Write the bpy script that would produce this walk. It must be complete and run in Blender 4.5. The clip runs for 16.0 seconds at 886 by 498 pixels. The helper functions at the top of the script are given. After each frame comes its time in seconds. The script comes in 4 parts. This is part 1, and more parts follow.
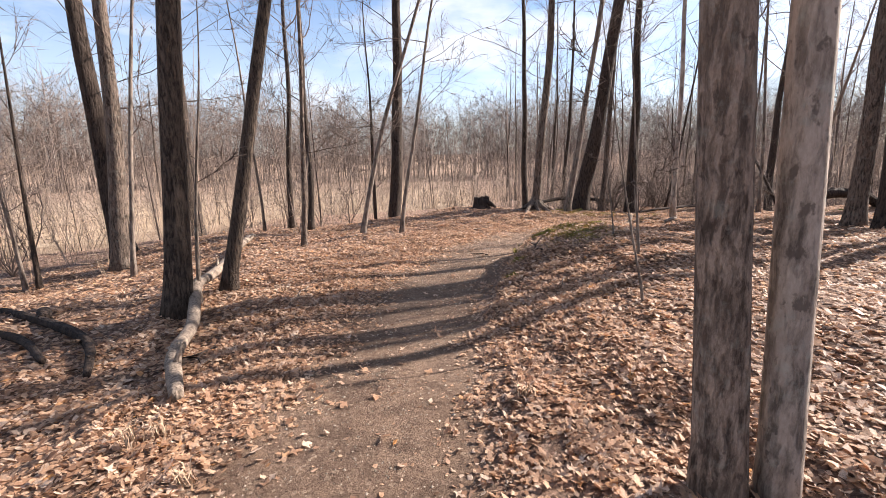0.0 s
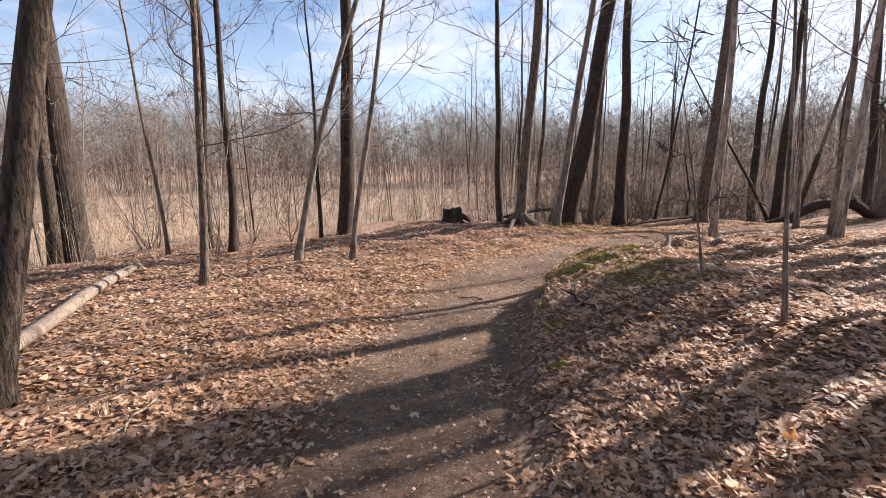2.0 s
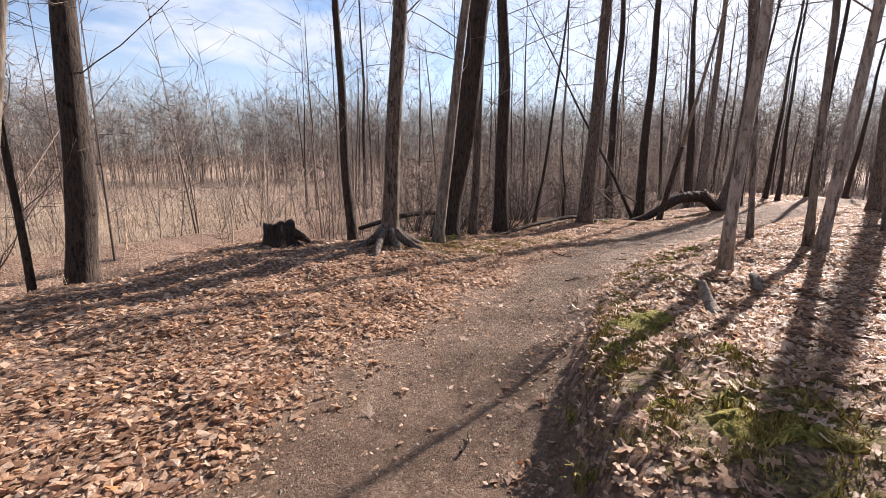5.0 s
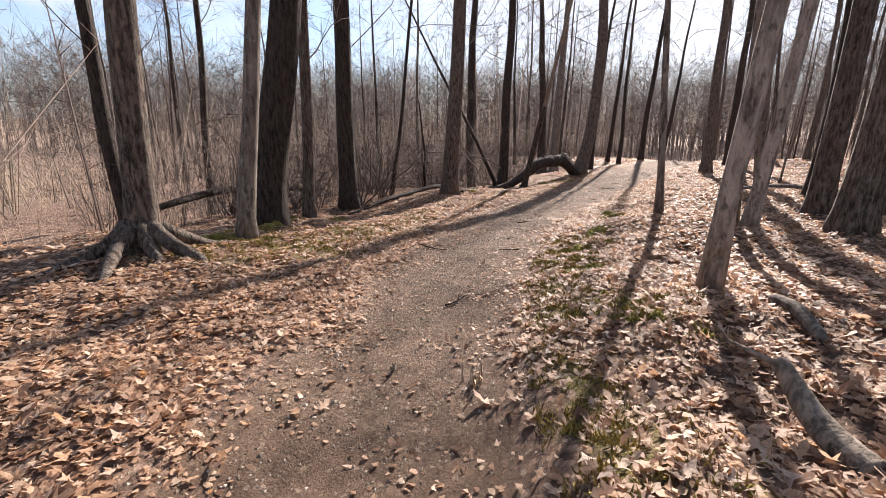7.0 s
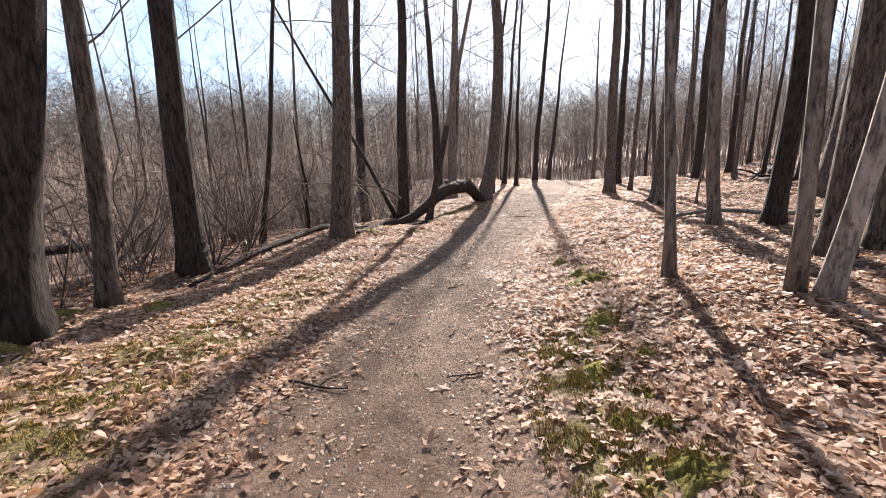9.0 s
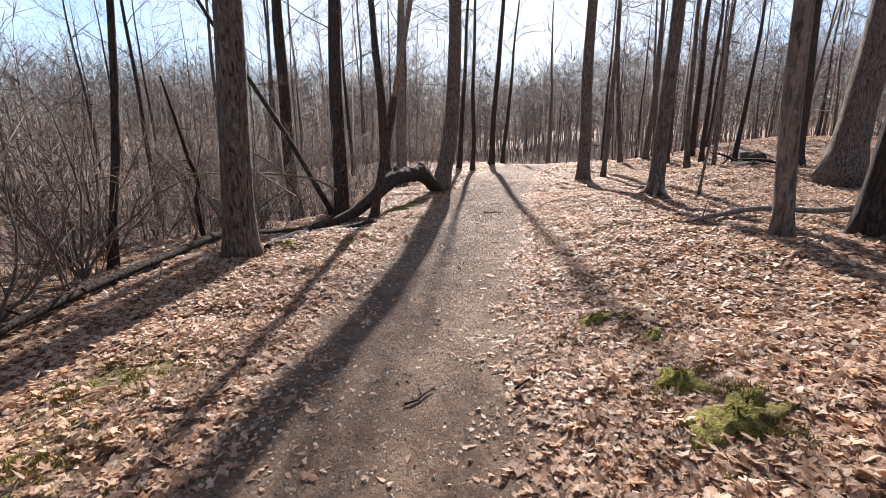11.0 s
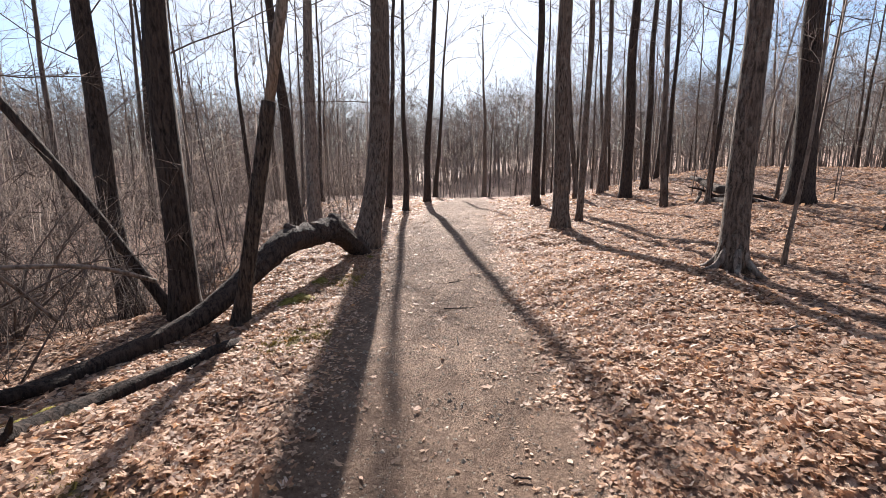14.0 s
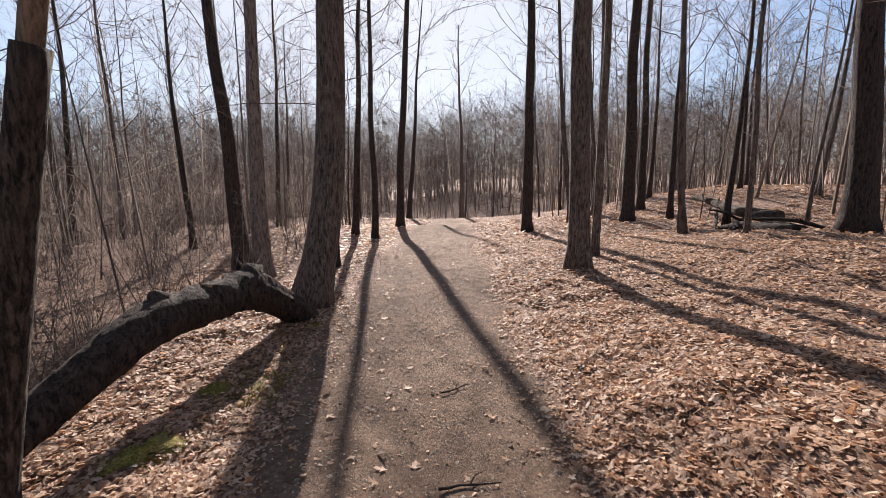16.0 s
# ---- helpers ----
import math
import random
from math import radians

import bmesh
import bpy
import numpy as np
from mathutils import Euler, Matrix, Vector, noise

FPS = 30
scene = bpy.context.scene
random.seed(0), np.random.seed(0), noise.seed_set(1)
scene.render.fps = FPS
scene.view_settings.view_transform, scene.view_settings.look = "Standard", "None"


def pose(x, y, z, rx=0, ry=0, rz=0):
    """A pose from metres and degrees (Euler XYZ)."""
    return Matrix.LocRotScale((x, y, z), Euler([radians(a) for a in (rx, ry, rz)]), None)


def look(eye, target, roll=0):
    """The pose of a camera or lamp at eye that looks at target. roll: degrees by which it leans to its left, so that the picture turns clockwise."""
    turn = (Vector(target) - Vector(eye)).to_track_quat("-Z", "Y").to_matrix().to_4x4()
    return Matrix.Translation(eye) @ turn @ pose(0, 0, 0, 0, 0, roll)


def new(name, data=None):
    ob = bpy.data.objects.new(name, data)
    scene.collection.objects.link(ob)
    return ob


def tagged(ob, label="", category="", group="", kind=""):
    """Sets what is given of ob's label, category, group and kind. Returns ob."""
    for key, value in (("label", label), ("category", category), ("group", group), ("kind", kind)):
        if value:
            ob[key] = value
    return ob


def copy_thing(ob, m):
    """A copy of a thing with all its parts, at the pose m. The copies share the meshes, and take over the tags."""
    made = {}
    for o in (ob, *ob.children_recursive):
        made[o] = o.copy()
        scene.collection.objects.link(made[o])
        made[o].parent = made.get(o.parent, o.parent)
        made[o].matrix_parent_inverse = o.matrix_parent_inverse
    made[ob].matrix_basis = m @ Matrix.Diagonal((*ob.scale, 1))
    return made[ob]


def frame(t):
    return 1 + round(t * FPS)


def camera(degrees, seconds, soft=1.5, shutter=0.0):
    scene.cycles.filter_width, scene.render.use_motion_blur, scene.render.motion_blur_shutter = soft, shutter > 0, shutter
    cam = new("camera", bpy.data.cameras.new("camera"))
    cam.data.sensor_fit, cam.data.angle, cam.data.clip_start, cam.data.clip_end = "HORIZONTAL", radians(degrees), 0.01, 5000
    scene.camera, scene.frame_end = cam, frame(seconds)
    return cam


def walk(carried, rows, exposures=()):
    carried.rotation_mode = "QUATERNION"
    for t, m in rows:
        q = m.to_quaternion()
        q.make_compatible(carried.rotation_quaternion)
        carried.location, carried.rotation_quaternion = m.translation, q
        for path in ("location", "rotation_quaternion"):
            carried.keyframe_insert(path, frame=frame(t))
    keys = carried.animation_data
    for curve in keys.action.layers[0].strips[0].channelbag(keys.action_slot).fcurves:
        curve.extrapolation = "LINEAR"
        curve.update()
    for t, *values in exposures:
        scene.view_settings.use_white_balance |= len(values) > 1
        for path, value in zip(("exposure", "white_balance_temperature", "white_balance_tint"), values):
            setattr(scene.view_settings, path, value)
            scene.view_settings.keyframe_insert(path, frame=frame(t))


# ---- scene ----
cam = camera(88.0, 16.0, soft=0.65)

# ---- the walk: seconds, eye, yaw, pitch, roll ----
PATH = [
    (0, 0.291, -0.302, 1.317, 3.81, -11.21, -0.95),
    (0.5, 0.142, 0.502, 1.278, 0.98, -11.73, -0.60),
    (1, -0.003, 1.256, 1.230, 0.86, -13.37, -0.74),
    (1.5, -0.036, 2.005, 1.191, -0.13, -13.44, -0.67),
    (2, -0.110, 2.728, 1.166, -1.71, -10.30, -0.48),
    (2.5, -0.111, 3.455, 1.178, -3.08, -9.88, -0.31),
    (3, -0.149, 4.194, 1.139, -5.36, -9.95, -0.16),
    (3.5, -0.057, 4.948, 1.113, -7.65, -11.28, -0.14),
    (4, -0.037, 5.696, 1.078, -10.93, -12.33, -0.23),
    (4.5, 0.165, 6.446, 1.052, -14.95, -12.42, -0.24),
    (5, 0.313, 7.160, 1.051, -21.31, -10.99, -0.24),
    (5.2, 0.433, 7.434, 1.002, -24.17, -10.14, -0.18),
    (7.3, 2.105, 9.731, 0.838, -39.76, -15.86, -0.08),
    (7.5, 2.293, 9.932, 0.846, -40.23, -16.43, -0.33),
    (8, 2.624, 10.511, 0.844, -42.77, -17.55, -0.50),
    (8.5, 3.083, 10.993, 0.816, -47.03, -15.40, -0.44),
    (9, 3.516, 11.512, 0.849, -52.47, -12.34, -0.75),
    (9.2, 3.741, 11.680, 0.859, -54.17, -10.96, -0.82),
    (11.3, 6.166, 13.486, 0.746, -59.76, -15.56, -0.29),
    (11.5, 6.442, 13.658, 0.746, -60.51, -16.21, -0.30),
    (12, 7.071, 14.081, 0.749, -62.10, -16.29, -0.49),
    (12.5, 7.777, 14.478, 0.765, -63.80, -15.14, -0.41),
    (13, 8.443, 14.916, 0.784, -65.80, -15.48, -0.43),
    (13.5, 9.221, 15.229, 0.768, -66.08, -14.35, -0.40),
    (14, 9.927, 15.685, 0.773, -67.80, -10.90, -0.52),
    (14.5, 10.673, 16.039, 0.797, -69.44, -7.92, -0.37),
    (15, 11.419, 16.414, 0.798, -69.39, -6.12, -0.44),
    (15.5, 12.163, 16.604, 0.806, -69.85, -6.52, -0.77),
    (16, 12.720, 16.937, 0.787, -71.16, -8.74, -0.64),
]
EXPOSURES = [(0, 1.7, 6600, 15), (2.5, 1.45, 6600, 15), (3.5, 1.3, 6550, 14), (4.5, 1.3, 6500, 15), (5, 1.42, 6500, 15), (7.5, 1.54, 6450, 13), (8.5, 1.76, 6350, 12), (11.5, 1.5, 6150, 11), (12.5, 1.7, 6150, 11), (14, 1.5, 6250, 12), (15, 1.26, 6380, 14), (16, 1.15, 6420, 14)]
walk(cam, [(t, pose(x, y, z, 90 + p, -r, w)) for t, x, y, z, w, p, r in PATH], EXPOSURES)

# ---- sky and sun ----
SUN_BEARING, SUN_HEIGHT = 64.0, 28.5          # degrees clockwise from +y; degrees above the horizon
world = bpy.data.worlds.new("sky")
scene.world = world
world.use_nodes = True
wn, wl = world.node_tree.nodes, world.node_tree.links
wn.clear()
sky = wn.new("ShaderNodeTexSky")
sky.sky_type, sky.sun_disc = "NISHITA", False
sky.sun_elevation, sky.sun_rotation = radians(SUN_HEIGHT), radians(SUN_BEARING)
sky.air_density, sky.dust_density, sky.ozone_density = 1.0, 0.5, 4.0
wcoord = wn.new("ShaderNodeTexCoord")
wmap = wn.new("ShaderNodeMapping")
wmap.inputs["Scale"].default_value = (1.0, 1.0, 3.2)
cloud = wn.new("ShaderNodeTexNoise")
cloud.inputs["Scale"].default_value, cloud.inputs["Detail"].default_value, cloud.inputs["Roughness"].default_value = 2.3, 8.0, 0.55
cramp = wn.new("ShaderNodeValToRGB")
cramp.color_ramp.elements[0].position, cramp.color_ramp.elements[1].position = 0.46, 0.7
wmix = wn.new("ShaderNodeMix")
wmix.data_type = "RGBA"
wmix.inputs["B"].default_value = (5.8, 6.0, 6.3, 1)
wbg = wn.new("ShaderNodeBackground")
wbg.inputs["Strength"].default_value = 0.066
wout = wn.new("ShaderNodeOutputWorld")
wl.new(wcoord.outputs["Generated"], wmap.inputs["Vector"])
wl.new(wmap.outputs["Vector"], cloud.inputs["Vector"])
wl.new(cloud.outputs["Fac"], cramp.inputs["Fac"])
# thin white haze low over the horizon
parts_of_way = wn.new("ShaderNodeSeparateXYZ")
low_haze = wn.new("ShaderNodeMapRange")
for key, v in (("From Min", 0.0), ("From Max", 0.34), ("To Min", 0.5), ("To Max", 0.0)):
    low_haze.inputs[key].default_value = v
thicker = wn.new("ShaderNodeMath")
thicker.operation = "MAXIMUM"
wl.new(wcoord.outputs["Generated"], parts_of_way.inputs[0])
wl.new(parts_of_way.outputs["Z"], low_haze.inputs["Value"])
wl.new(low_haze.outputs[0], thicker.inputs[0])
wl.new(cramp.outputs["Color"], thicker.inputs[1])
# bright thin cloud on the sun's side of the sky
toward_sun = wn.new("ShaderNodeVectorMath")
toward_sun.operation = "DOT_PRODUCT"
toward_sun.inputs[1].default_value = (math.sin(radians(SUN_BEARING)) * math.cos(radians(SUN_HEIGHT)), math.cos(radians(SUN_BEARING)) * math.cos(radians(SUN_HEIGHT)), math.sin(radians(SUN_HEIGHT)))
glow = wn.new("ShaderNodeMapRange")
glow.interpolation_type = "SMOOTHSTEP"
for key, v in (("From Min", 0.62), ("From Max", 1.0), ("To Min", 0.0), ("To Max", 0.85)):
    glow.inputs[key].default_value = v
veiled = wn.new("ShaderNodeMath")
veiled.operation = "MAXIMUM"
wl.new(wcoord.outputs["Generated"], toward_sun.inputs[0])
wl.new(toward_sun.outputs["Value"], glow.inputs["Value"])
wl.new(thicker.outputs[0], veiled.inputs[0])
wl.new(glow.outputs[0], veiled.inputs[1])
wl.new(veiled.outputs[0], wmix.inputs["Factor"])
wl.new(sky.outputs["Color"], wmix.inputs["A"])
wl.new(wmix.outputs["Result"], wbg.inputs["Color"])
wl.new(wbg.outputs["Background"], wout.inputs["Surface"])
sun = new("sun", bpy.data.lights.new("sun", "SUN"))
sun.data.energy, sun.data.angle, sun.data.color = 5.0, radians(0.55), (1.0, 0.935, 0.85)
sun_way = Vector((math.sin(radians(SUN_BEARING)) * math.cos(radians(SUN_HEIGHT)), math.cos(radians(SUN_BEARING)) * math.cos(radians(SUN_HEIGHT)), math.sin(radians(SUN_HEIGHT))))
sun.matrix_world = look(sun_way * 60, (0, 0, 0))


# ---- materials ----
def ramp(nt, stops, source):
    node = nt.nodes.new("ShaderNodeValToRGB")
    els = node.color_ramp.elements
    while len(els) < len(stops):
        els.new(0.5)
    for el, (pos, col) in zip(els, stops):
        el.position, el.color = pos, (*col, 1)
    nt.links.new(source, node.inputs["Fac"])
    return node.outputs["Color"]


def mixed(nt, factor, a, b, blend="MIX"):
    node = nt.nodes.new("ShaderNodeMix")
    node.data_type, node.blend_type = "RGBA", blend
    for key, v in (("Factor", factor), ("A", a), ("B", b)):
        if isinstance(v, (int, float)):
            node.inputs[key].default_value = v
        elif isinstance(v, tuple):
            node.inputs[key].default_value = (*v, 1)
        else:
            nt.links.new(v, node.inputs[key])
    return node.outputs["Result"]


def noise_out(nt, vector, scale, detail=5.0, rough=0.6, kind="ShaderNodeTexNoise"):
    node = nt.nodes.new(kind)
    node.inputs["Scale"].default_value = scale
    if kind == "ShaderNodeTexNoise":
        node.inputs["Detail"].default_value, node.inputs["Roughness"].default_value = detail, rough
    nt.links.new(vector, node.inputs["Vector"])
    return node


def stretched(nt, source, scale):
    node = nt.nodes.new("ShaderNodeMapping")
    node.inputs["Scale"].default_value = scale
    nt.links.new(source, node.inputs["Vector"])
    return node.outputs["Vector"]


def bumped(nt, bsdf, height, strength, distance):
    node = nt.nodes.new("ShaderNodeBump")
    node.inputs["Strength"].default_value, node.inputs["Distance"].default_value = strength, distance
    nt.links.new(height, node.inputs["Height"])
    nt.links.new(node.outputs["Normal"], bsdf.inputs["Normal"])


def material(name, rough=0.85):
    m = bpy.data.materials.new(name)
    m.use_nodes = True
    nt = m.node_tree
    bsdf = nt.nodes["Principled BSDF"]
    bsdf.inputs["Roughness"].default_value = rough
    bsdf.inputs["Specular IOR Level"].default_value = 0.25
    coord = nt.nodes.new("ShaderNodeTexCoord").outputs["Object"]
    return m, nt, bsdf, coord


def bark(name, dark, light, furrow=26.0, depth=0.02, lichen=0.0, scars=0.0):
    """Upright plates parted by dark fissures, with grain, broad stains and some lichen."""
    m, nt, bsdf, coord = material(name, 0.9)
    warp = nt.nodes.new("ShaderNodeVectorMath")
    warp.operation = "MULTIPLY_ADD"
    nt.links.new(noise_out(nt, coord, 5.0, 3).outputs["Color"], warp.inputs[0])
    warp.inputs[1].default_value = (0.05, 0.05, 0.2)
    nt.links.new(coord, warp.inputs[2])
    plates = noise_out(nt, stretched(nt, warp.outputs[0], (1, 1, 0.2)), furrow, 6, 0.65)
    cells = noise_out(nt, stretched(nt, coord, (1, 1, 0.4)), furrow * 0.4, 5, 0.6)
    grain = noise_out(nt, stretched(nt, coord, (1, 1, 0.45)), furrow * 3.2, 6, 0.7).outputs["Fac"]
    broad = noise_out(nt, stretched(nt, coord, (1, 1, 0.5)), 2.3, 5).outputs["Fac"]
    middle = tuple(0.5 * a + 0.5 * b for a, b in zip(dark, light))
    col = ramp(nt, [(0.28, dark), (0.5, middle), (0.7, light)], grain)
    col = mixed(nt, 0.35, col, ramp(nt, [(0.3, dark), (0.7, light)], cells.outputs["Fac"]))
    crack = ramp(nt, [(0.38, (0, 0, 0)), (0.56, (1, 1, 1))], plates.outputs["Fac"])
    col = mixed(nt, crack, tuple(0.4 * a for a in dark), col)
    col = mixed(nt, ramp(nt, [(0.42, (0, 0, 0)), (0.7, (0.55, 0.55, 0.55))], broad), col, middle)
    if lichen:
        spots = noise_out(nt, coord, 9.0, 5, 0.7).outputs["Fac"]
        col = mixed(nt, ramp(nt, [(0.55, (0, 0, 0)), (0.66, (lichen,) * 3)], spots), col, (0.34, 0.34, 0.29))
    if scars:
        marks = noise_out(nt, stretched(nt, coord, (1, 1, 0.6)), 17.0, 4, 0.6).outputs["Fac"]
        col = mixed(nt, ramp(nt, [(0.59, (0, 0, 0)), (0.66, (scars,) * 3)], marks), col, tuple(0.5 * a for a in dark))
    nt.links.new(col, bsdf.inputs["Base Color"])
    both = nt.nodes.new("ShaderNodeMath")
    both.operation = "MULTIPLY_ADD"
    nt.links.new(grain, both.inputs[0])
    both.inputs[1].default_value = 0.35
    nt.links.new(crack, both.inputs[2])
    bumped(nt, bsdf, both.outputs[0], 1.0, depth)
    return m


BARK_GREY = bark("furrowed_grey_bark", (0.075, 0.054, 0.042), (0.28, 0.21, 0.165), furrow=34, depth=0.014, lichen=0.25)
BARK_DARK = bark("dark_bark", (0.03, 0.021, 0.017), (0.105, 0.075, 0.057), furrow=30, depth=0.012)
BARK_PALE = bark("pale_smooth_bark", (0.12, 0.09, 0.07), (0.29, 0.232, 0.19), furrow=20, depth=0.004, lichen=0.35)
BARK_TAN = bark("tan_plated_bark", (0.13, 0.088, 0.066), (0.42, 0.32, 0.25), furrow=32, depth=0.008, lichen=0.3, scars=0.7)
BARK_FLAKY = bark("flaky_pale_bark", (0.24, 0.185, 0.15), (0.5, 0.41, 0.34), furrow=19, depth=0.006, lichen=0.4, scars=0.85)
BARK_SCALY = bark("scaly_dark_bark", (0.042, 0.029, 0.022), (0.165, 0.12, 0.09), furrow=38, depth=0.018)
BARK_FAR = bark("distant_bark", (0.075, 0.055, 0.045), (0.2, 0.155, 0.125), furrow=14, depth=0.01)
ROTTEN = bark("rotten_wood", (0.018, 0.012, 0.01), (0.085, 0.056, 0.041), furrow=24, depth=0.015)
BARK_LOG = bark("old_log_bark", (0.026, 0.017, 0.013), (0.12, 0.082, 0.062), furrow=30, depth=0.014)
WOOD = bark("weathered_bare_wood", (0.18, 0.135, 0.1), (0.38, 0.3, 0.235), furrow=40, depth=0.004)


def twig_material(name, dark, light):
    m, nt, bsdf, coord = material(name, 0.9)
    pick = nt.nodes.new("ShaderNodeNewGeometry").outputs["Random Per Island"]
    col = ramp(nt, [(0.0, dark), (1.0, light)], pick)
    nt.links.new(col, bsdf.inputs["Base Color"])
    return m


TWIGS = twig_material("grey_brown_twigs", (0.05, 0.036, 0.03), (0.17, 0.125, 0.1))
SHRUBS = twig_material("grey_shrubs", (0.12, 0.085, 0.066), (0.32, 0.245, 0.195))
REEDS = twig_material("dry_brush", (0.25, 0.165, 0.11), (0.56, 0.41, 0.28))
# paler than TWIGS: distance haze is put into this colour
FAR_TWIGS = twig_material("distant_twigs", (0.085, 0.062, 0.052), (0.24, 0.185, 0.155))


def leaf_material():
    m, nt, bsdf, coord = material("dead_leaf", 0.62)
    pick = nt.nodes.new("ShaderNodeNewGeometry").outputs["Random Per Island"]
    col = ramp(nt, [(0.0, (0.17, 0.088, 0.05)), (0.2, (0.4, 0.222, 0.132)), (0.45, (0.6, 0.365, 0.222)), (0.75, (0.72, 0.485, 0.325)), (0.95, (0.82, 0.63, 0.48)), (1.0, (0.7, 0.33, 0.11))], pick)
    spots = noise_out(nt, coord, 38.0, 4).outputs["Fac"]
    col = mixed(nt, ramp(nt, [(0.35, (0.75, 0.75, 0.75)), (0.6, (1, 1, 1))], spots), (0.1, 0.06, 0.04), col)
    bsdf.inputs["Specular IOR Level"].default_value = 0.4
    bsdf.inputs["Roughness"].default_value = 0.55
    creases = noise_out(nt, coord, 85.0, 3, 0.65).outputs["Fac"]
    col = mixed(nt, ramp(nt, [(0.36, (0.3, 0.3, 0.3)), (0.5, (0, 0, 0))], creases), col, (0.11, 0.063, 0.044))
    bumped(nt, bsdf, creases, 0.7, 0.006)
    nt.links.new(col, bsdf.inputs["Base Color"])
    thin = nt.nodes.new("ShaderNodeBsdfTranslucent")
    nt.links.new(col, thin.inputs["Color"])
    both = nt.nodes.new("ShaderNodeMixShader")
    both.inputs[0].default_value = 0.47
    nt.links.new(bsdf.outputs[0], both.inputs[1])
    nt.links.new(thin.outputs[0], both.inputs[2])
    nt.links.new(both.outputs[0], nt.nodes["Material Output"].inputs["Surface"])
    return m


LEAF = leaf_material()


def moss_material():
    m, nt, bsdf, coord = material("moss", 0.95)
    fine = noise_out(nt, coord, 60.0, 5).outputs["Fac"]
    broad = noise_out(nt, coord, 3.0, 3).outputs["Fac"]
    col = ramp(nt, [(0.3, (0.055, 0.046, 0.014)), (0.5, (0.2, 0.168, 0.037)), (0.7, (0.4, 0.325, 0.078))], fine)
    col = mixed(nt, ramp(nt, [(0.45, (0, 0, 0)), (0.7, (0.6, 0.6, 0.6))], broad), col, (0.14, 0.095, 0.04))
    nt.links.new(col, bsdf.inputs["Base Color"])
    bumped(nt, bsdf, fine, 1.0, 0.02)
    return m


MOSS = moss_material()


def ground_material():
    """Packed dirt and grit on the trail, old litter beside it, moss on the banks, dry grass far off."""
    m, nt, bsdf, coord = material("forest_floor", 0.92)

    def mask(name):
        node = nt.nodes.new("ShaderNodeAttribute")
        node.attribute_name = name
        return node.outputs["Fac"]

    grit = noise_out(nt, coord, 150.0, 3, 0.7).outputs["Fac"]
    pebble = noise_out(nt, coord, 95.0, 0, 0, "ShaderNodeTexVoronoi")
    broad = noise_out(nt, coord, 1.4, 5).outputs["Fac"]
    dirt = ramp(nt, [(0.3, (0.0876, 0.0513, 0.0331)), (0.5, (0.232, 0.144, 0.094)), (0.7, (0.422, 0.285, 0.196))], grit)
    dirt = mixed(nt, 0.45, dirt, ramp(nt, [(0.0, (0.0979, 0.0589, 0.0391)), (1.0, (0.464, 0.318, 0.222))], pebble.outputs["Color"]))
    dirt = mixed(nt, ramp(nt, [(0.4, (0, 0, 0)), (0.65, (0.7, 0.7, 0.7))], broad), dirt, (0.165, 0.0997, 0.0653))
    stain = noise_out(nt, coord, 6.5, 6, 0.75).outputs["Fac"]
    dirt = mixed(nt, ramp(nt, [(0.46, (0, 0, 0)), (0.6, (0.65, 0.65, 0.65))], stain), dirt, (0.103, 0.0608, 0.04))
    flecks = noise_out(nt, coord, 34.0, 6, 0.75).outputs["Fac"]
    dirt = mixed(nt, ramp(nt, [(0.54, (0, 0, 0)), (0.64, (0.75, 0.75, 0.75))], flecks), dirt, (0.0721, 0.0427, 0.0287))
    chips = noise_out(nt, coord, 48.0, 0, 0, "ShaderNodeTexVoronoi")
    dirt = mixed(nt, ramp(nt, [(0.8, (0, 0, 0)), (0.93, (0.5, 0.5, 0.5))], chips.outputs["Color"]), dirt, (0.515, 0.38, 0.27))
    cells = noise_out(nt, coord, 26.0, 0, 0, "ShaderNodeTexVoronoi")
    litter = ramp(nt, [(0.0, (0.12, 0.068, 0.047)), (0.4, (0.36, 0.215, 0.145)), (0.75, (0.56, 0.365, 0.26)), (1.0, (0.68, 0.5, 0.38))], cells.outputs["Color"])
    speck = noise_out(nt, coord, 42.0, 6, 0.7).outputs["Fac"]
    litter = mixed(nt, ramp(nt, [(0.35, (0.6, 0.6, 0.6)), (0.58, (0, 0, 0))], speck), litter, (0.045, 0.03, 0.022))
    # shade between the leaf cells, put into the litter's colour
    gap_shade = ramp(nt, [(0.42, (0, 0, 0)), (0.7, (0.6, 0.6, 0.6))], cells.outputs["Distance"])
    litter = mixed(nt, gap_shade, litter, (0.05, 0.033, 0.025))
    moss = ramp(nt, [(0.36, (0.035, 0.026, 0.012)), (0.53, (0.2, 0.16, 0.045)), (0.7, (0.4, 0.32, 0.085))], noise_out(nt, coord, 55.0, 5).outputs["Fac"])
    grass = ramp(nt, [(0.3, (0.26, 0.18, 0.12)), (0.7, (0.48, 0.37, 0.255))], noise_out(nt, coord, 0.35, 6).outputs["Fac"])
    ragged = nt.nodes.new("ShaderNodeMath")
    ragged.operation = "MULTIPLY_ADD"
    nt.links.new(noise_out(nt, coord, 4.0, 8, 0.75).outputs["Fac"], ragged.inputs[0])
    ragged.inputs[1].default_value = 1.5
    ragged.inputs[2].default_value = -0.75
    edge = nt.nodes.new("ShaderNodeMath")
    edge.operation = "ADD"
    edge.use_clamp = True
    nt.links.new(mask("trail"), edge.inputs[0])
    nt.links.new(ragged.outputs[0], edge.inputs[1])
    col = mixed(nt, ramp(nt, [(0.35, (0, 0, 0)), (0.65, (1, 1, 1))], edge.outputs[0]), litter, dirt)
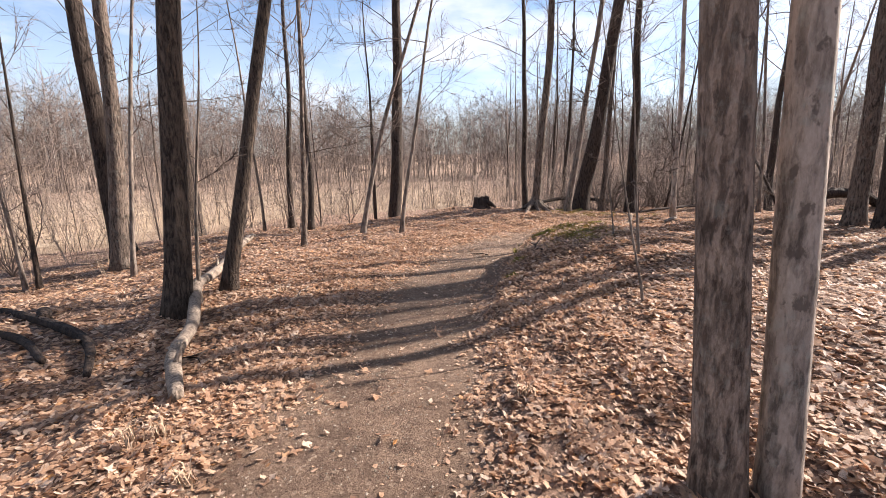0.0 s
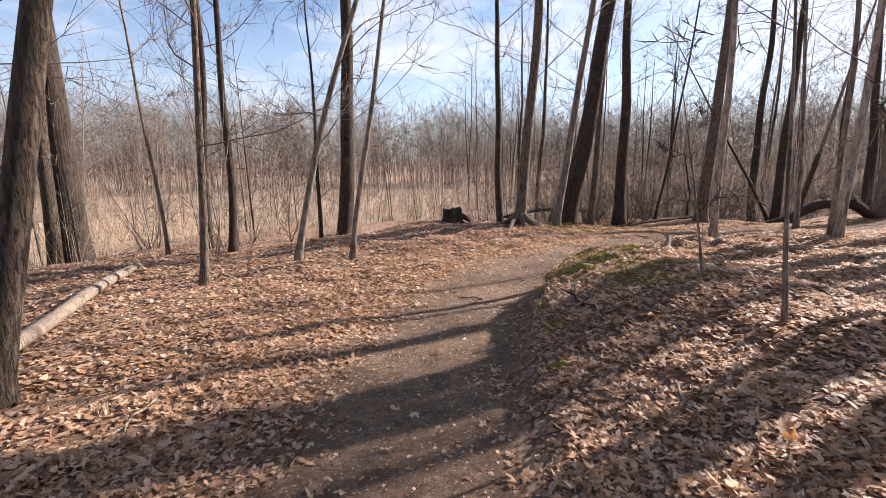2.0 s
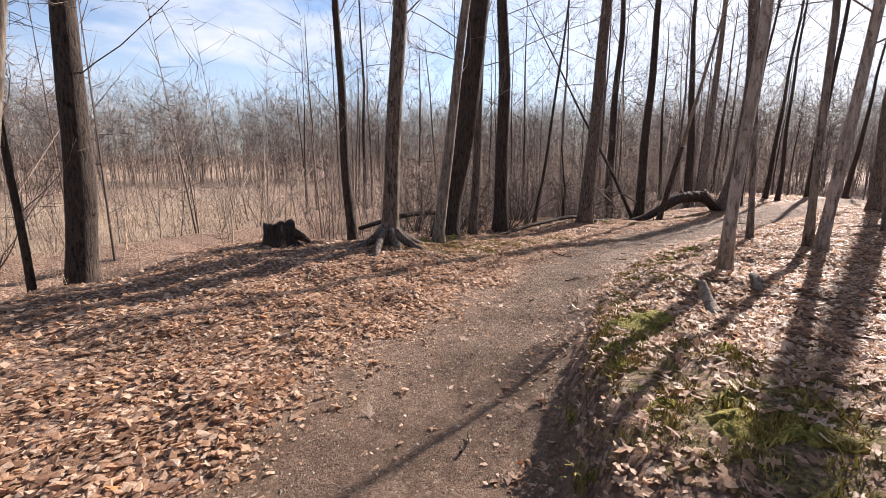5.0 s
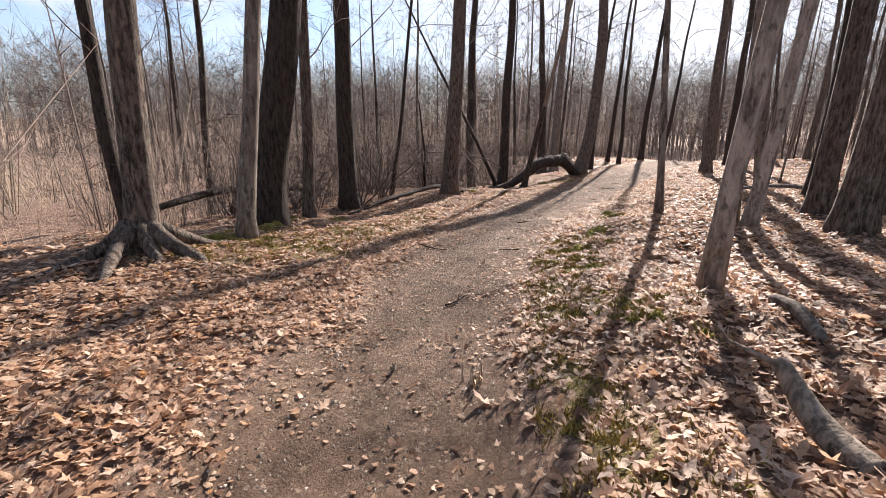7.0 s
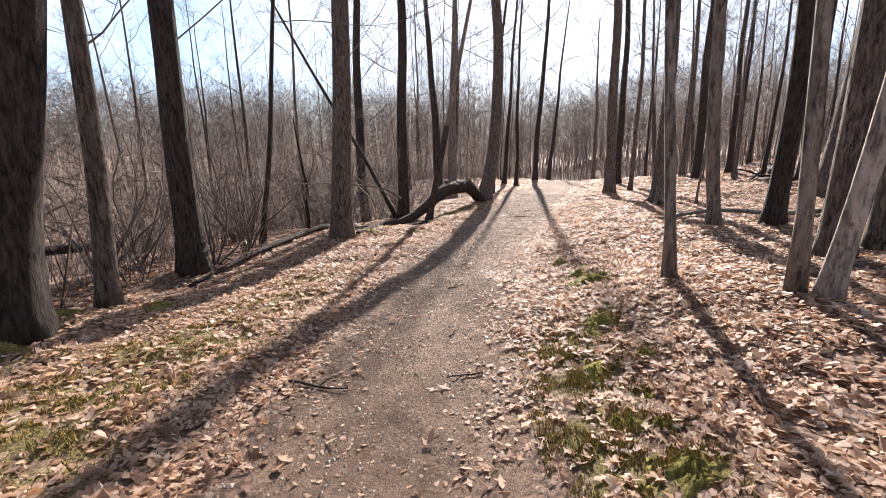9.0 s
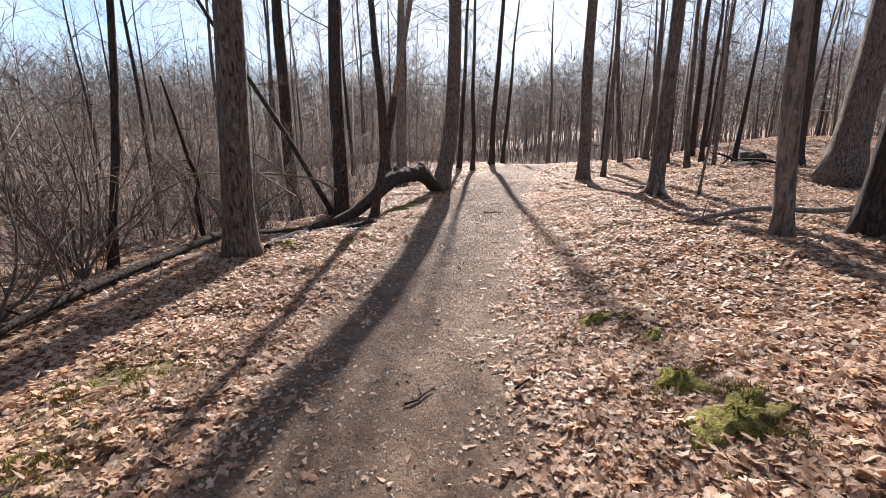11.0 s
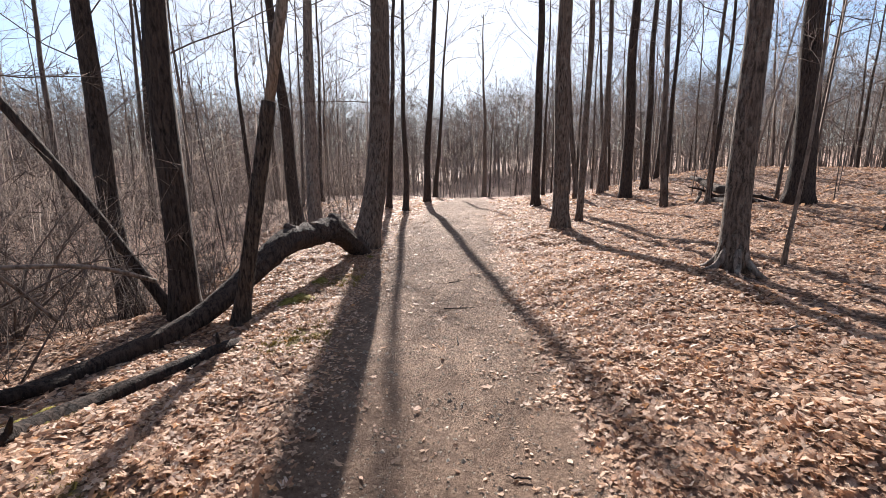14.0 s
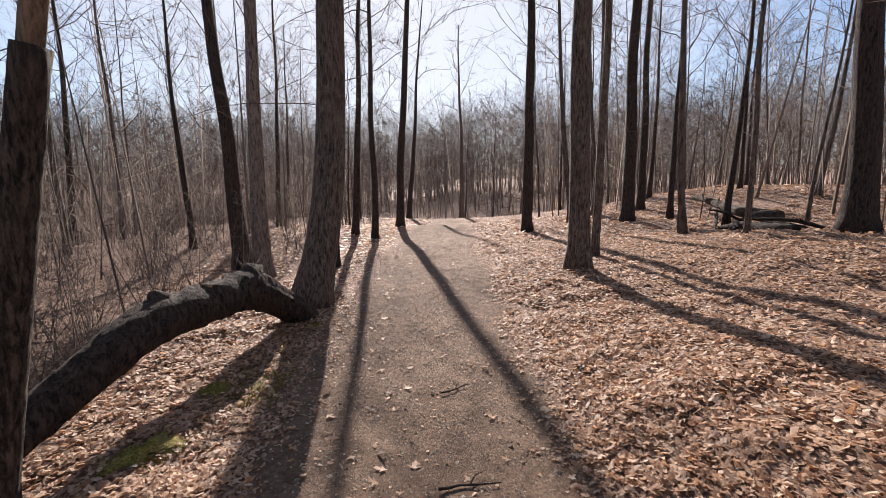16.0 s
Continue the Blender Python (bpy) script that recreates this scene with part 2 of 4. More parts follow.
    green = nt.nodes.new("ShaderNodeMath")
    green.operation = "ADD"
    nt.links.new(mask("moss"), green.inputs[0])
    nt.links.new(ragged.outputs[0], green.inputs[1])
    col = mixed(nt, ramp(nt, [(0.4, (0, 0, 0)), (0.6, (0.9, 0.9, 0.9))], green.outputs[0]), col, moss)
    col = mixed(nt, mask("meadow"), col, grass)
    nt.links.new(col, bsdf.inputs["Base Color"])
    relief = nt.nodes.new("ShaderNodeMath")
    relief.operation = "MULTIPLY_ADD"
    nt.links.new(speck, relief.inputs[0])
    relief.inputs[1].default_value = 1.5
    nt.links.new(grit, relief.inputs[2])
    bumped(nt, bsdf, relief.outputs[0], 1.0, 0.026)
    return m


GROUND = ground_material()

# ---- terrain ----
# Middle line of the trail: x, y, height, half width
TRAIL = np.array([(-0.45, -30, 0.1, 0.8), (-0.43, -4, -0.1, 0.8), (-0.43, 1.6, -0.27, 0.8), (-0.46, 4.0, -0.38, 0.76), (-0.25, 6.4, -0.46, 0.85),
                  (0.43, 8.66, -0.5, 0.9), (1.3, 9.87, -0.5, 0.86), (2.57, 11.0, -0.49, 0.7), (3.6, 11.9, -0.5, 0.6), (5.2, 13.2, -0.57, 0.66),
                  (7.17, 14.46, -0.7, 0.74), (9.22, 15.54, -0.84, 0.84), (12.05, 16.62, -0.95, 0.92), (15.1, 17.95, -1.05, 1.04), (18.5, 19.3, -1.08, 1.2),
                  (23.5, 21.0, -1.1, 1.2), (30, 23.0, -1.3, 1.2), (40, 26, -2.4, 1.1), (60, 33, -5, 1.1)])
# Heights of the land beside it: x, y, height
LAND_LEFT = np.array([(-3.5, 9.5, -0.54), (-2.0, 11.0, -0.5), (2.1, 14.5, -0.36), (0.5, 15.4, -0.4), (-1.6, 13.0, -0.45), (-5, 13.5, -0.85), (-5.5, 10.5, -0.62),
                      (-4, 3, -0.5), (-9, 8, -1.1), (3.4, 15.6, -0.55), (4.2, 17, -0.8), (6.5, 18.6, -1.0), (9.5, 18.8, -0.9), (13, 21.2, -1.35), (15.4, 24.3, -2.2), (17.6, 21.2, -1.1), (1, 19.5, -1.6), (-4, 17, -1.7), (5, 24, -2.4),
                      (12, 27, -2.6), (22, 27, -2.3), (-12, 16, -1.9), (-8, 30, -3.4)])
LAND_RIGHT = np.array([(2.9, 9.6, -0.24), (4.4, 10.3, -0.1), (3.3, 7, -0.12), (2.5, 3.5, -0.05), (5, 0, 0.2), (7.6, 11.8, -0.25), (9, 7, 0.0), (12, 12.6, -0.4), (13.3, 13.5, -0.58),
                       (16, 14.6, -0.66), (21.6, 17.3, -0.92), (23.4, 11.8, -0.5), (29, 19.4, -1.15), (32, 15.9, -0.95), (40, 8, 0.2), (22, 2, 0.5), (-6, -8, 0.1)])
SPOTS = np.vstack([TRAIL[:, :3], LAND_LEFT, LAND_RIGHT])


def smooth(a, b, v):
    u = np.clip((v - a) / (b - a), 0, 1)
    return u * u * (3 - 2 * u)


def beside_trail(x, y):
    """Distance from the trail's middle, signed (right of the walker is positive), and the half width there."""
    best = np.full(np.shape(x), 1e9)
    side, half = np.zeros(np.shape(x)), np.full(np.shape(x), 0.7)
    for a, b in zip(TRAIL[:-1], TRAIL[1:]):
        d = b[:2] - a[:2]
        s = np.clip(((x - a[0]) * d[0] + (y - a[1]) * d[1]) / (d @ d), 0, 1)
        ox, oy = x - a[0] - s * d[0], y - a[1] - s * d[1]
        r = np.hypot(ox, oy)
        near = r < best
        best = np.where(near, r, best)
        side = np.where(near, np.sign(d[1] * ox - d[0] * oy), side)
        half = np.where(near, a[3] + s * (b[3] - a[3]), half)
    return best * side, half


def waves(x, y, size, seed):
    """Cheap smooth unevenness between about -1 and 1."""
    rng = np.random.default_rng(seed)
    out = 0 * x
    for _ in range(9):
        w = rng.uniform(0.6, 1.7) / size
        ang, ph = rng.uniform(0, 6.28, 2)
        out = out + np.sin((x * math.cos(ang) + y * math.sin(ang)) * w * 6.28 + ph)
    return out / 4


def ground(x, y):
    """Height of the land."""
    x, y = np.asarray(x, float), np.asarray(y, float)
    total, weight = 0 * x, 0 * x
    for sx, sy, sz in SPOTS:
        w = 1 / ((x - sx) ** 2 + (y - sy) ** 2 + 0.5) ** 1.7
        total, weight = total + w * sz, weight + w
    z = total / weight
    d, half = beside_trail(x, y)
    off = np.abs(d) - half
    # the steep mossy lip on the inside of the bend
    lip = 0.4 * np.exp(-(((x - 1.8) / 1.7) ** 2 + ((y - 7.9) / 2.5) ** 2)) * smooth(-0.04, 0.2, np.where(d > 0, off, -1.0))
    bed = -0.05 * (1 - smooth(-0.25, 0.3, off))
    # low meadow to the left and the wooded rise beyond it
    far = np.hypot(x - 8, y - 12)
    low = smooth(8, 30, -d) * smooth(12, 40, far) * -2.0
    rise = smooth(120, 300, far) * 7.0
    rough = smooth(0.0, 0.5, off)
    return z + lip + bed + low + rise + rough * (0.035 * waves(x, y, 1.3, 3) + 0.015 * waves(x, y, 0.45, 4) + 0.06 * waves(x, y, 4.0, 5) * smooth(1, 4, off)) + 0.008 * waves(x, y, 0.7, 6)


# ---- end of terrain ----


def tri_mesh(name, verts, tris):
    """A mesh from arrays of corners and triangles."""
    me = bpy.data.meshes.new(name)
    verts, tris = np.asarray(verts, np.float32), np.asarray(tris, np.int32)
    me.vertices.add(len(verts))
    me.vertices.foreach_set("co", verts.ravel())
    me.loops.add(tris.size)
    me.loops.foreach_set("vertex_index", tris.ravel())
    me.polygons.add(len(tris))
    me.polygons.foreach_set("loop_start", np.arange(0, tris.size, 3, dtype=np.int32))
    me.polygons.foreach_set("loop_total", np.full(len(tris), 3, np.int32))
    me.update(calc_edges=True)
    me.validate()
    return me


def part(name, mesh, mat, parent=None, label="", flat=False):
    """One mesh object, as a part under its thing when a parent is given."""
    me = bpy.data.meshes.new(name) if isinstance(mesh, bmesh.types.BMesh) else mesh
    if isinstance(mesh, bmesh.types.BMesh):
        mesh.to_mesh(me)
        mesh.free()
    me.materials.append(mat)
    me.polygons.foreach_set("use_smooth", np.full(len(me.polygons), not flat))
    ob = new(name, me)
    if parent:
        ob.parent = parent
    return tagged(ob, label)


class Shell:
    """Gathers tubes into one triangle mesh."""

    def __init__(self):
        self.verts, self.tris, self.count = [], [], 0

    def add(self, verts, tris):
        self.verts.append(np.asarray(verts, float))
        self.tris.append(np.asarray(tris, int) + self.count)
        self.count += len(verts)

    def tube(self, points, radii, sides=6, rough=0.0, rng=None, cap=True):
        p, r = np.asarray(points, float), np.asarray(radii, float)
        n = len(p)
        way = np.gradient(p, axis=0)
        way /= np.linalg.norm(way, axis=1, keepdims=True) + 1e-9
        ref = np.array([1.0, 0, 0]) if abs(way[0][0]) < 0.8 else np.array([0, 1.0, 0])
        u = np.cross(way, ref)
        u /= np.linalg.norm(u, axis=1, keepdims=True) + 1e-9
        v = np.cross(way, u)
        a = np.linspace(0, 2 * math.pi, sides, endpoint=False)
        rr = r[:, None] * np.ones(sides)
        if rough:
            lobes = rng.normal(0, 1, sides)
            drift = np.cumsum(rng.normal(0, 0.35, (n, sides)), axis=0)
            rr = rr * (1 + rough * (0.6 * lobes + 0.25 * drift + 0.5 * rng.normal(0, 1, (n, sides))))
        ring = p[:, None] + rr[..., None] * (np.cos(a)[None, :, None] * u[:, None] + np.sin(a)[None, :, None] * v[:, None])
        verts = ring.reshape(-1, 3)
        i, j = np.meshgrid(np.arange(n - 1), np.arange(sides), indexing="ij")
        q0, q1 = (i * sides + j).ravel(), (i * sides + (j + 1) % sides).ravel()
        tris = np.vstack([np.c_[q0, q1 + sides, q1], np.c_[q0, q0 + sides, q1 + sides]])
        if cap:
            verts = np.vstack([verts, p[:1], p[-1:]])
            k = np.arange(sides)
            tris = np.vstack([tris, np.c_[np.full(sides, n * sides), k, (k + 1) % sides],
                              np.c_[np.full(sides, n * sides + 1), (n - 1) * sides + (k + 1) % sides, (n - 1) * sides + k]])
        self.add(verts, tris)

    def mesh(self, name):
        return tri_mesh(name, np.vstack(self.verts), np.vstack(self.tris))


def unit(v):
    return v / (np.linalg.norm(v) + 1e-9)


def limb(shell, start, way, length, radius, level, rng, sides=5, lift=0.25):
    """A bough with smaller boughs on it; level 0 is a last twig."""
    if level == 0:
        a, d = np.array(start, float), unit(np.array(way, float))
        u = unit(np.cross(d, rng.normal(0, 1, 3)))
        v = np.cross(d, u)
        e = a + unit(d + rng.normal(0, 0.12, 3)) * length
        shell.add([a + u * radius, a - u * radius * 0.5 + v * radius, a - u * radius * 0.5 - v * radius, e], [(0, 1, 3), (1, 2, 3), (2, 0, 3)])
        return
    steps = 7 if level > 1 else 4
    p, d, pts = np.array(start, float), unit(np.array(way, float)), [np.array(start, float)]
    for _ in range(steps):
        d = unit(d + rng.normal(0, 0.17, 3) + np.array([0, 0, lift * 0.22]))
        p = p + d * length / steps
        pts.append(p)
    pts = np.array(pts)
    radii = radius * np.linspace(1, 0.18, len(pts)) ** 0.9
    shell.tube(pts, radii, sides if level > 1 else 3, cap=False)
    for _ in range(rng.integers(5, 9) if level > 1 else rng.integers(5, 8)):
        f = rng.uniform(0.12, 0.98)
        k = min(int(f * steps), steps - 1)
        at = pts[k] + (pts[k + 1] - pts[k]) * (f * steps - k)
        out = unit(unit(pts[k + 1] - pts[k]) + rng.normal(0, 0.62, 3) + np.array([0, 0, 0.1]))
        limb(shell, at, out, length * rng.uniform(0.3, 0.6) * (1.1 - 0.4 * f), max(0.0055, radius * (1 - 0.7 * f) * 0.45), level - 1, rng, 4, lift)


def trunk_line(h, lean, bend, rng, steps, top_bend=(0, 0)):
    z = np.linspace(0, 1, steps) ** 1.25 * h
    ph = rng.uniform(0, 6.28, 4)
    wob = bend * np.c_[np.sin(z * 0.55 + ph[0]) - math.sin(ph[0]) + 0.4 * (np.sin(z * 1.5 + ph[1]) - math.sin(ph[1])), np.sin(z * 0.6 + ph[2]) - math.sin(ph[2]) + 0.4 * (np.sin(z * 1.4 + ph[3]) - math.sin(ph[3]))]
    return np.c_[lean[0] * z + wob[:, 0] + top_bend[0] * z * z, lean[1] * z + wob[:, 1] + top_bend[1] * z * z, z]


def tree(name, x, y, r, lean=(0, 0), h=16, mat=None, seed=0, label="", limbs=9, first=0.28, sides=14, bend=0.05, flare=0.5, rough=0.035, top_bend=(0, 0), boughs=2, crown_mat=None, tip=0.16, group=""):
    """A bare tree: trunk with a flared foot, and its crown of boughs and twigs."""
    rng = np.random.default_rng(seed)
    top = new(name)
    top.location = (x, y, float(ground(x, y)))
    line = trunk_line(h, lean, bend, rng, 30 if sides > 9 else 14, top_bend)
    line[0, 2] -= 0.15
    z = np.maximum(line[:, 2], 0)
    radii = r * (1 - (1 - tip) * (z / h) ** 0.85) + r * flare * np.exp(-z / max(0.12, 1.1 * r))
    stem = Shell()
    stem.tube(line, radii, sides, rough, rng)
    part("trunk", stem.mesh("trunk"), mat, top)
    crown = Shell()
    for k in range(limbs):
        f = first + (0.97 - first) * (k + rng.uniform(0, 0.8)) / max(1, limbs)
        zz = f * h
        at = np.array([np.interp(zz, line[:, 2], line[:, c]) for c in range(3)])
        rad = float(np.interp(zz, line[:, 2], radii))
        az = k * 2.4 + rng.uniform(-0.5, 0.5)
        up = rng.uniform(-0.1, 0.8) + 0.9 * f
        limb(crown, at, (math.cos(az), math.sin(az), up), h * rng.uniform(0.16, 0.32) * (1.15 - 0.5 * f), min(0.012 + 0.07 * max(0.0, f - 0.35), rad * rng.uniform(0.16, 0.42)), boughs, rng)
    if limbs:
        part("crown", crown.mesh("crown"), crown_mat or TWIGS, top)
    return tagged(top, label or "bare tree with grey-brown furrowed bark among dead leaves", "tree", group)


STONE = twig_material("trail_grit", (0.09, 0.068, 0.05), (0.56, 0.46, 0.35))


# ---- the ground sheet ----
def spread(a, b, step, reach):
    mid = np.arange(a, b + step / 2, step)
    out = [step]
    while sum(out) < reach:
        out.append(out[-1] * 1.16)
    grown = np.cumsum(out)
    return np.r_[(a - grown)[::-1], mid, b + grown]


MOSS_SPOTS = [(2.15, 8.3, 0.9), (2.5, 9.3, 0.7), (2.0, 7.2, 0.7), (3.1, 10.2, 0.5), (3.7, 14.4, 0.9), (5.0, 15.2, 1.0), (7.0, 16.3, 0.8), (10.8, 18.2, 0.6), (13.6, 18.9, 0.7), (4.6, 11.6, 0.5),
              (5.5, 12.3, 0.5), (6.3, 12.6, 0.55), (3.4, 15.2, 0.7), (16.0, 19.8, 0.7), (2.9, 14.2, 0.6), (4.1, 11.15, 0.45), (5.2, 12.0, 0.5), (5.9, 12.45, 0.45), (3.4, 10.55, 0.5), (4.3, 14.7, 0.7), (6.0, 15.7, 0.8), (2.55, 15.3, 0.6), (2.6, 14.7, 0.5), (3.2, 15.5, 0.5), (3.8, 15.9, 0.5), (3.5, 14.9, 0.4), (4.4, 10.7, 0.4)]
CUSHIONS_BANK = [
    (8.22, 13.29, 0.16), (6.66, 12.57, 0.12), (6.34, 12.16, 0.06), (5.98, 12.35, 0.07), (5.94, 12.08, 0.05), (5.59, 12.01, 0.08),
    (5.64, 11.89, 0.06), (5.34, 11.68, 0.11), (4.98, 11.56, 0.06), (5.2, 11.85, 0.05), (4.78, 11.67, 0.06), (4.62, 11.56, 0.06),
    (4.52, 11.46, 0.05), (4.43, 11.3, 0.05), (4.49, 11.16, 0.05), (4.48, 11.02, 0.06), (4.31, 10.95, 0.06), (4.17, 11.1, 0.05),
    (4.02, 10.94, 0.06), (4.1, 10.81, 0.04), (4.36, 10.72, 0.08), (4.55, 10.64, 0.06), (4.05, 10.58, 0.07), (4.15, 10.7, 0.05),
    (4.07, 10.44, 0.05), (5.21, 11.02, 0.04)]
CUSHIONS_ONE = [
    (7.88, 13.05, 0.20),
    (6.35, 12.13, 0.07),
    (6.05, 12.34, 0.12),
    (5.91, 12.02, 0.07),
    (5.34, 11.68, 0.12),
    (5.59, 12.07, 0.08),
    (9.21, 13.96, 0.15),
    (5.37, 11.86, 0.08),
    (6.76, 12.55, 0.13),
    (2.79, 9.59, 0.14),
    (2.20, 9.20, 0.10),
    (1.99, 8.29, 0.13),
    (2.08, 8.07, 0.13),
    (1.90, 8.54, 0.09),
    (2.04, 8.98, 0.08),
    (2.63, 8.82, 0.09),
    (11.76, 19.70, 0.27),
]
CUSHIONS_TWO = [
    (10.29, 18.67, 0.16),
    (14.89, 19.99, 0.22),
    (15.85, 20.27, 0.16),
    (17.70, 20.43, 0.09),
    (3.10, 15.41, 0.27),
    (3.98, 16.02, 0.22),
    (5.39, 11.71, 0.13),
    (4.10, 10.48, 0.07),
    (4.02, 10.20, 0.07),
    (8.99, 13.51, 0.12),
    (8.03, 13.00, 0.13),
    (2.79, 9.56, 0.24),
    (1.54, 7.72, 0.17),
    (0.92, 6.47, 0.09),
    (0.81, 5.82, 0.08),
    (4.42, 17.19, 0.28),
    (5.37, 16.81, 0.18),
]
gx, gy = spread(-7, 24, 0.17, 420), spread(-3, 24, 0.17, 420)
X, Y = np.meshgrid(gx, gy)
Z = ground(X, Y)
d, half = beside_trail(X, Y)
nx, ny = len(gx), len(gy)
ii, jj = np.meshgrid(np.arange(nx - 1), np.arange(ny - 1))
q = (jj * nx + ii).ravel()
floor_mesh = tri_mesh("ground", np.c_[X.ravel(), Y.ravel(), Z.ravel()], np.vstack([np.c_[q, q + 1, q + nx + 1], np.c_[q, q + nx + 1, q + nx]]))


def attribute(me, name, values):
    me.attributes.new(name, "FLOAT", "POINT").data.foreach_set("value", np.asarray(values, np.float32).ravel())


moss_mask = 0 * X
for mx, my, mr in MOSS_SPOTS:
    moss_mask = np.maximum(moss_mask, np.exp(-((X - mx) ** 2 + (Y - my) ** 2) / mr**2))
attribute(floor_mesh, "trail", 1 - smooth(-0.32, 0.3, np.abs(d) - half))
attribute(floor_mesh, "moss", moss_mask * 0.62 * smooth(0, 0.25, np.abs(d) - half))
attribute(floor_mesh, "meadow", smooth(13, 22, -d) * (1 - smooth(-4, 6, X)) * (1 - 0.7 * smooth(60, 80, np.hypot(X, Y))))
tagged(part("ground", floor_mesh, GROUND), "dirt trail through brown leaf litter and a dry low meadow", "ground", kind="structure")

# ---- trees ----
tree("bare_tree", 1.40, 1.62, 0.112, (-0.075, 0.005), 17, BARK_TAN, 101, "grey furrowed oak with a twin stem beside the trail", sides=28, flare=0.15, rough=0.018, bend=0.01, limbs=13, first=0.42)
tree("bare_tree", 1.65, 1.61, 0.088, (-0.048, 0.008), 16, BARK_FLAKY, 102, "smoother grey twin stem grown against an oak", sides=26, flare=0.1, rough=0.018, bend=0.01, limbs=13, first=0.42)
tree("bare_tree", -3.22, 4.66, 0.152, (0.091, 0.073), 17, BARK_SCALY, 103, "bare tree with scaly dark brown bark", sides=20, limbs=13, first=0.30)
tree("bare_tree", -9.80, 15.30, 0.415, (0.0, 0.0), 19, BARK_DARK, 105, "thick bare tree with dark furrowed bark", flare=0.35, limbs=13, first=0.17)
tree("dead_tree", -9.75, 14.55, 0.17, (0.03, 0.0), 5.4, BARK_SCALY, 163, "broken snag with a pale splintered top beside a thick tree", limbs=0, tip=0.75)
tree("bare_tree", -3.26, 5.85, 0.108, (0.164, 0.105), 15, BARK_SCALY, 106, "leaning bare tree with scaly dark brown bark", top_bend=(0.003, 0.002), sides=18, limbs=13, first=0.30)
tree("bare_tree", -8.20, 10.10, 0.234, (-0.041, -0.033), 17, BARK_DARK, 107, "leaning bare tree with dark, nearly black bark", limbs=13, first=0.17)
tree("bare_tree", -7.33, 8.90, 0.178, (0.041, 0.034), 16, BARK_GREY, 108, "bare hardwood with furrowed grey-brown bark", limbs=13, first=0.17)
tree("sapling", -5.65, 7.09, 0.044, (0.082, 0.066), 9, BARK_PALE, 109, "thin leaning bare sapling with grey-brown bark", limbs=5, sides=8, first=0.25)
tree("sapling", -3.23, 5.13, 0.029, (0.053, 0.034), 4, BARK_PALE, 110, "slender bare sapling rising from the leaf litter", limbs=4, sides=8, first=0.25)
tree("sapling", -8.26, 7.87, 0.050, (0.024, 0.025), 6, BARK_DARK, 111, "thin leaning bare sapling with grey-brown bark", limbs=5, sides=8, first=0.25)
tree("sapling", -8.51, 7.83, 0.044, (-0.062, -0.067), 4, BARK_PALE, 112, "slender bare sapling rising from the leaf litter", limbs=4, sides=8, first=0.25)
tree("bare_tree", -3.48, 9.47, 0.063, (0.051, 0.028), 11, BARK_GREY, 113, "bare hardwood with furrowed grey-brown bark", limbs=13, first=0.17)
tree("bare_tree", -2.52, 10.98, 0.070, (0.199, 0.064), 10, BARK_PALE, 114, "young bare tree with pale smooth grey bark", top_bend=(0.012, 0.0), limbs=13, first=0.17)
tree("sapling", -1.53, 10.94, 0.056, (0.143, 0.027), 9, BARK_PALE, 115, "thin leaning bare sapling with grey-brown bark", limbs=5, sides=8, first=0.25)
tree("bare_tree", -4.91, 13.87, 0.102, (0.023, 0.011), 13, BARK_DARK, 116, "bare tree with dark, nearly black bark", limbs=13, first=0.17)
tree("bare_tree", -5.92, 14.79, 0.104, (0.030, 0.016), 13, BARK_DARK, 117, "bare tree with dark, nearly black bark", limbs=13, first=0.17)
tree("sapling", -6.20, 13.40, 0.048, (-0.055, -0.034), 9, BARK_PALE, 118, "thin leaning bare sapling with grey-brown bark", limbs=5, sides=8, first=0.25)
tree("bare_tree", -2.75, 16.60, 0.247, (0.048, 0.016), 18, BARK_DARK, 119, "bare tree with dark, nearly black bark", limbs=13, first=0.17)
tree("bare_tree", -3.40, 16.50, 0.073, (-0.013, -0.003), 9, BARK_DARK, 120, "bare tree with dark, nearly black bark", limbs=13, first=0.17)
tree("bare_tree", 2.55, 19.70, 0.143, (-0.039, 0.006), 15, BARK_DARK, 121, "bare tree with dark, nearly black bark", limbs=13, first=0.17)
tree("bare_tree", 2.27, 14.75, 0.142, (0.045, -0.010), 17, BARK_GREY, 122, "grey-barked tree with spreading roots at the trail's bend", flare=0.9, sides=20, limbs=13, first=0.17)
tree("bare_tree", 4.90, 24.30, 0.118, (0.026, -0.006), 15, BARK_DARK, 123, "bare tree with dark, nearly black bark", limbs=13, first=0.17)
tree("bare_tree", 3.43, 15.44, 0.108, (0.106, -0.017), 16, BARK_PALE, 124, "young bare tree with pale smooth grey bark", limbs=13, first=0.17)
tree("bare_tree", 4.15, 16.91, 0.280, (0.126, -0.040), 20, BARK_DARK, 125, "leaning bare tree with dark, nearly black bark", sides=18, limbs=13, first=0.17)
tree("bare_tree", 5.07, 17.36, 0.110, (0.027, -0.010), 15, BARK_GREY, 126, "bare hardwood with furrowed grey-brown bark", limbs=13, first=0.17)
tree("bare_tree", 6.55, 18.66, 0.200, (-0.004, 0.002), 18, BARK_DARK, 127, "bare tree with dark, nearly black bark", limbs=13, first=0.17)
tree("bare_tree", 9.57, 18.79, 0.209, (0.024, -0.020), 18, BARK_GREY, 128, "bare hardwood with furrowed grey-brown bark", sides=22, rough=0.02, limbs=13, first=0.17)
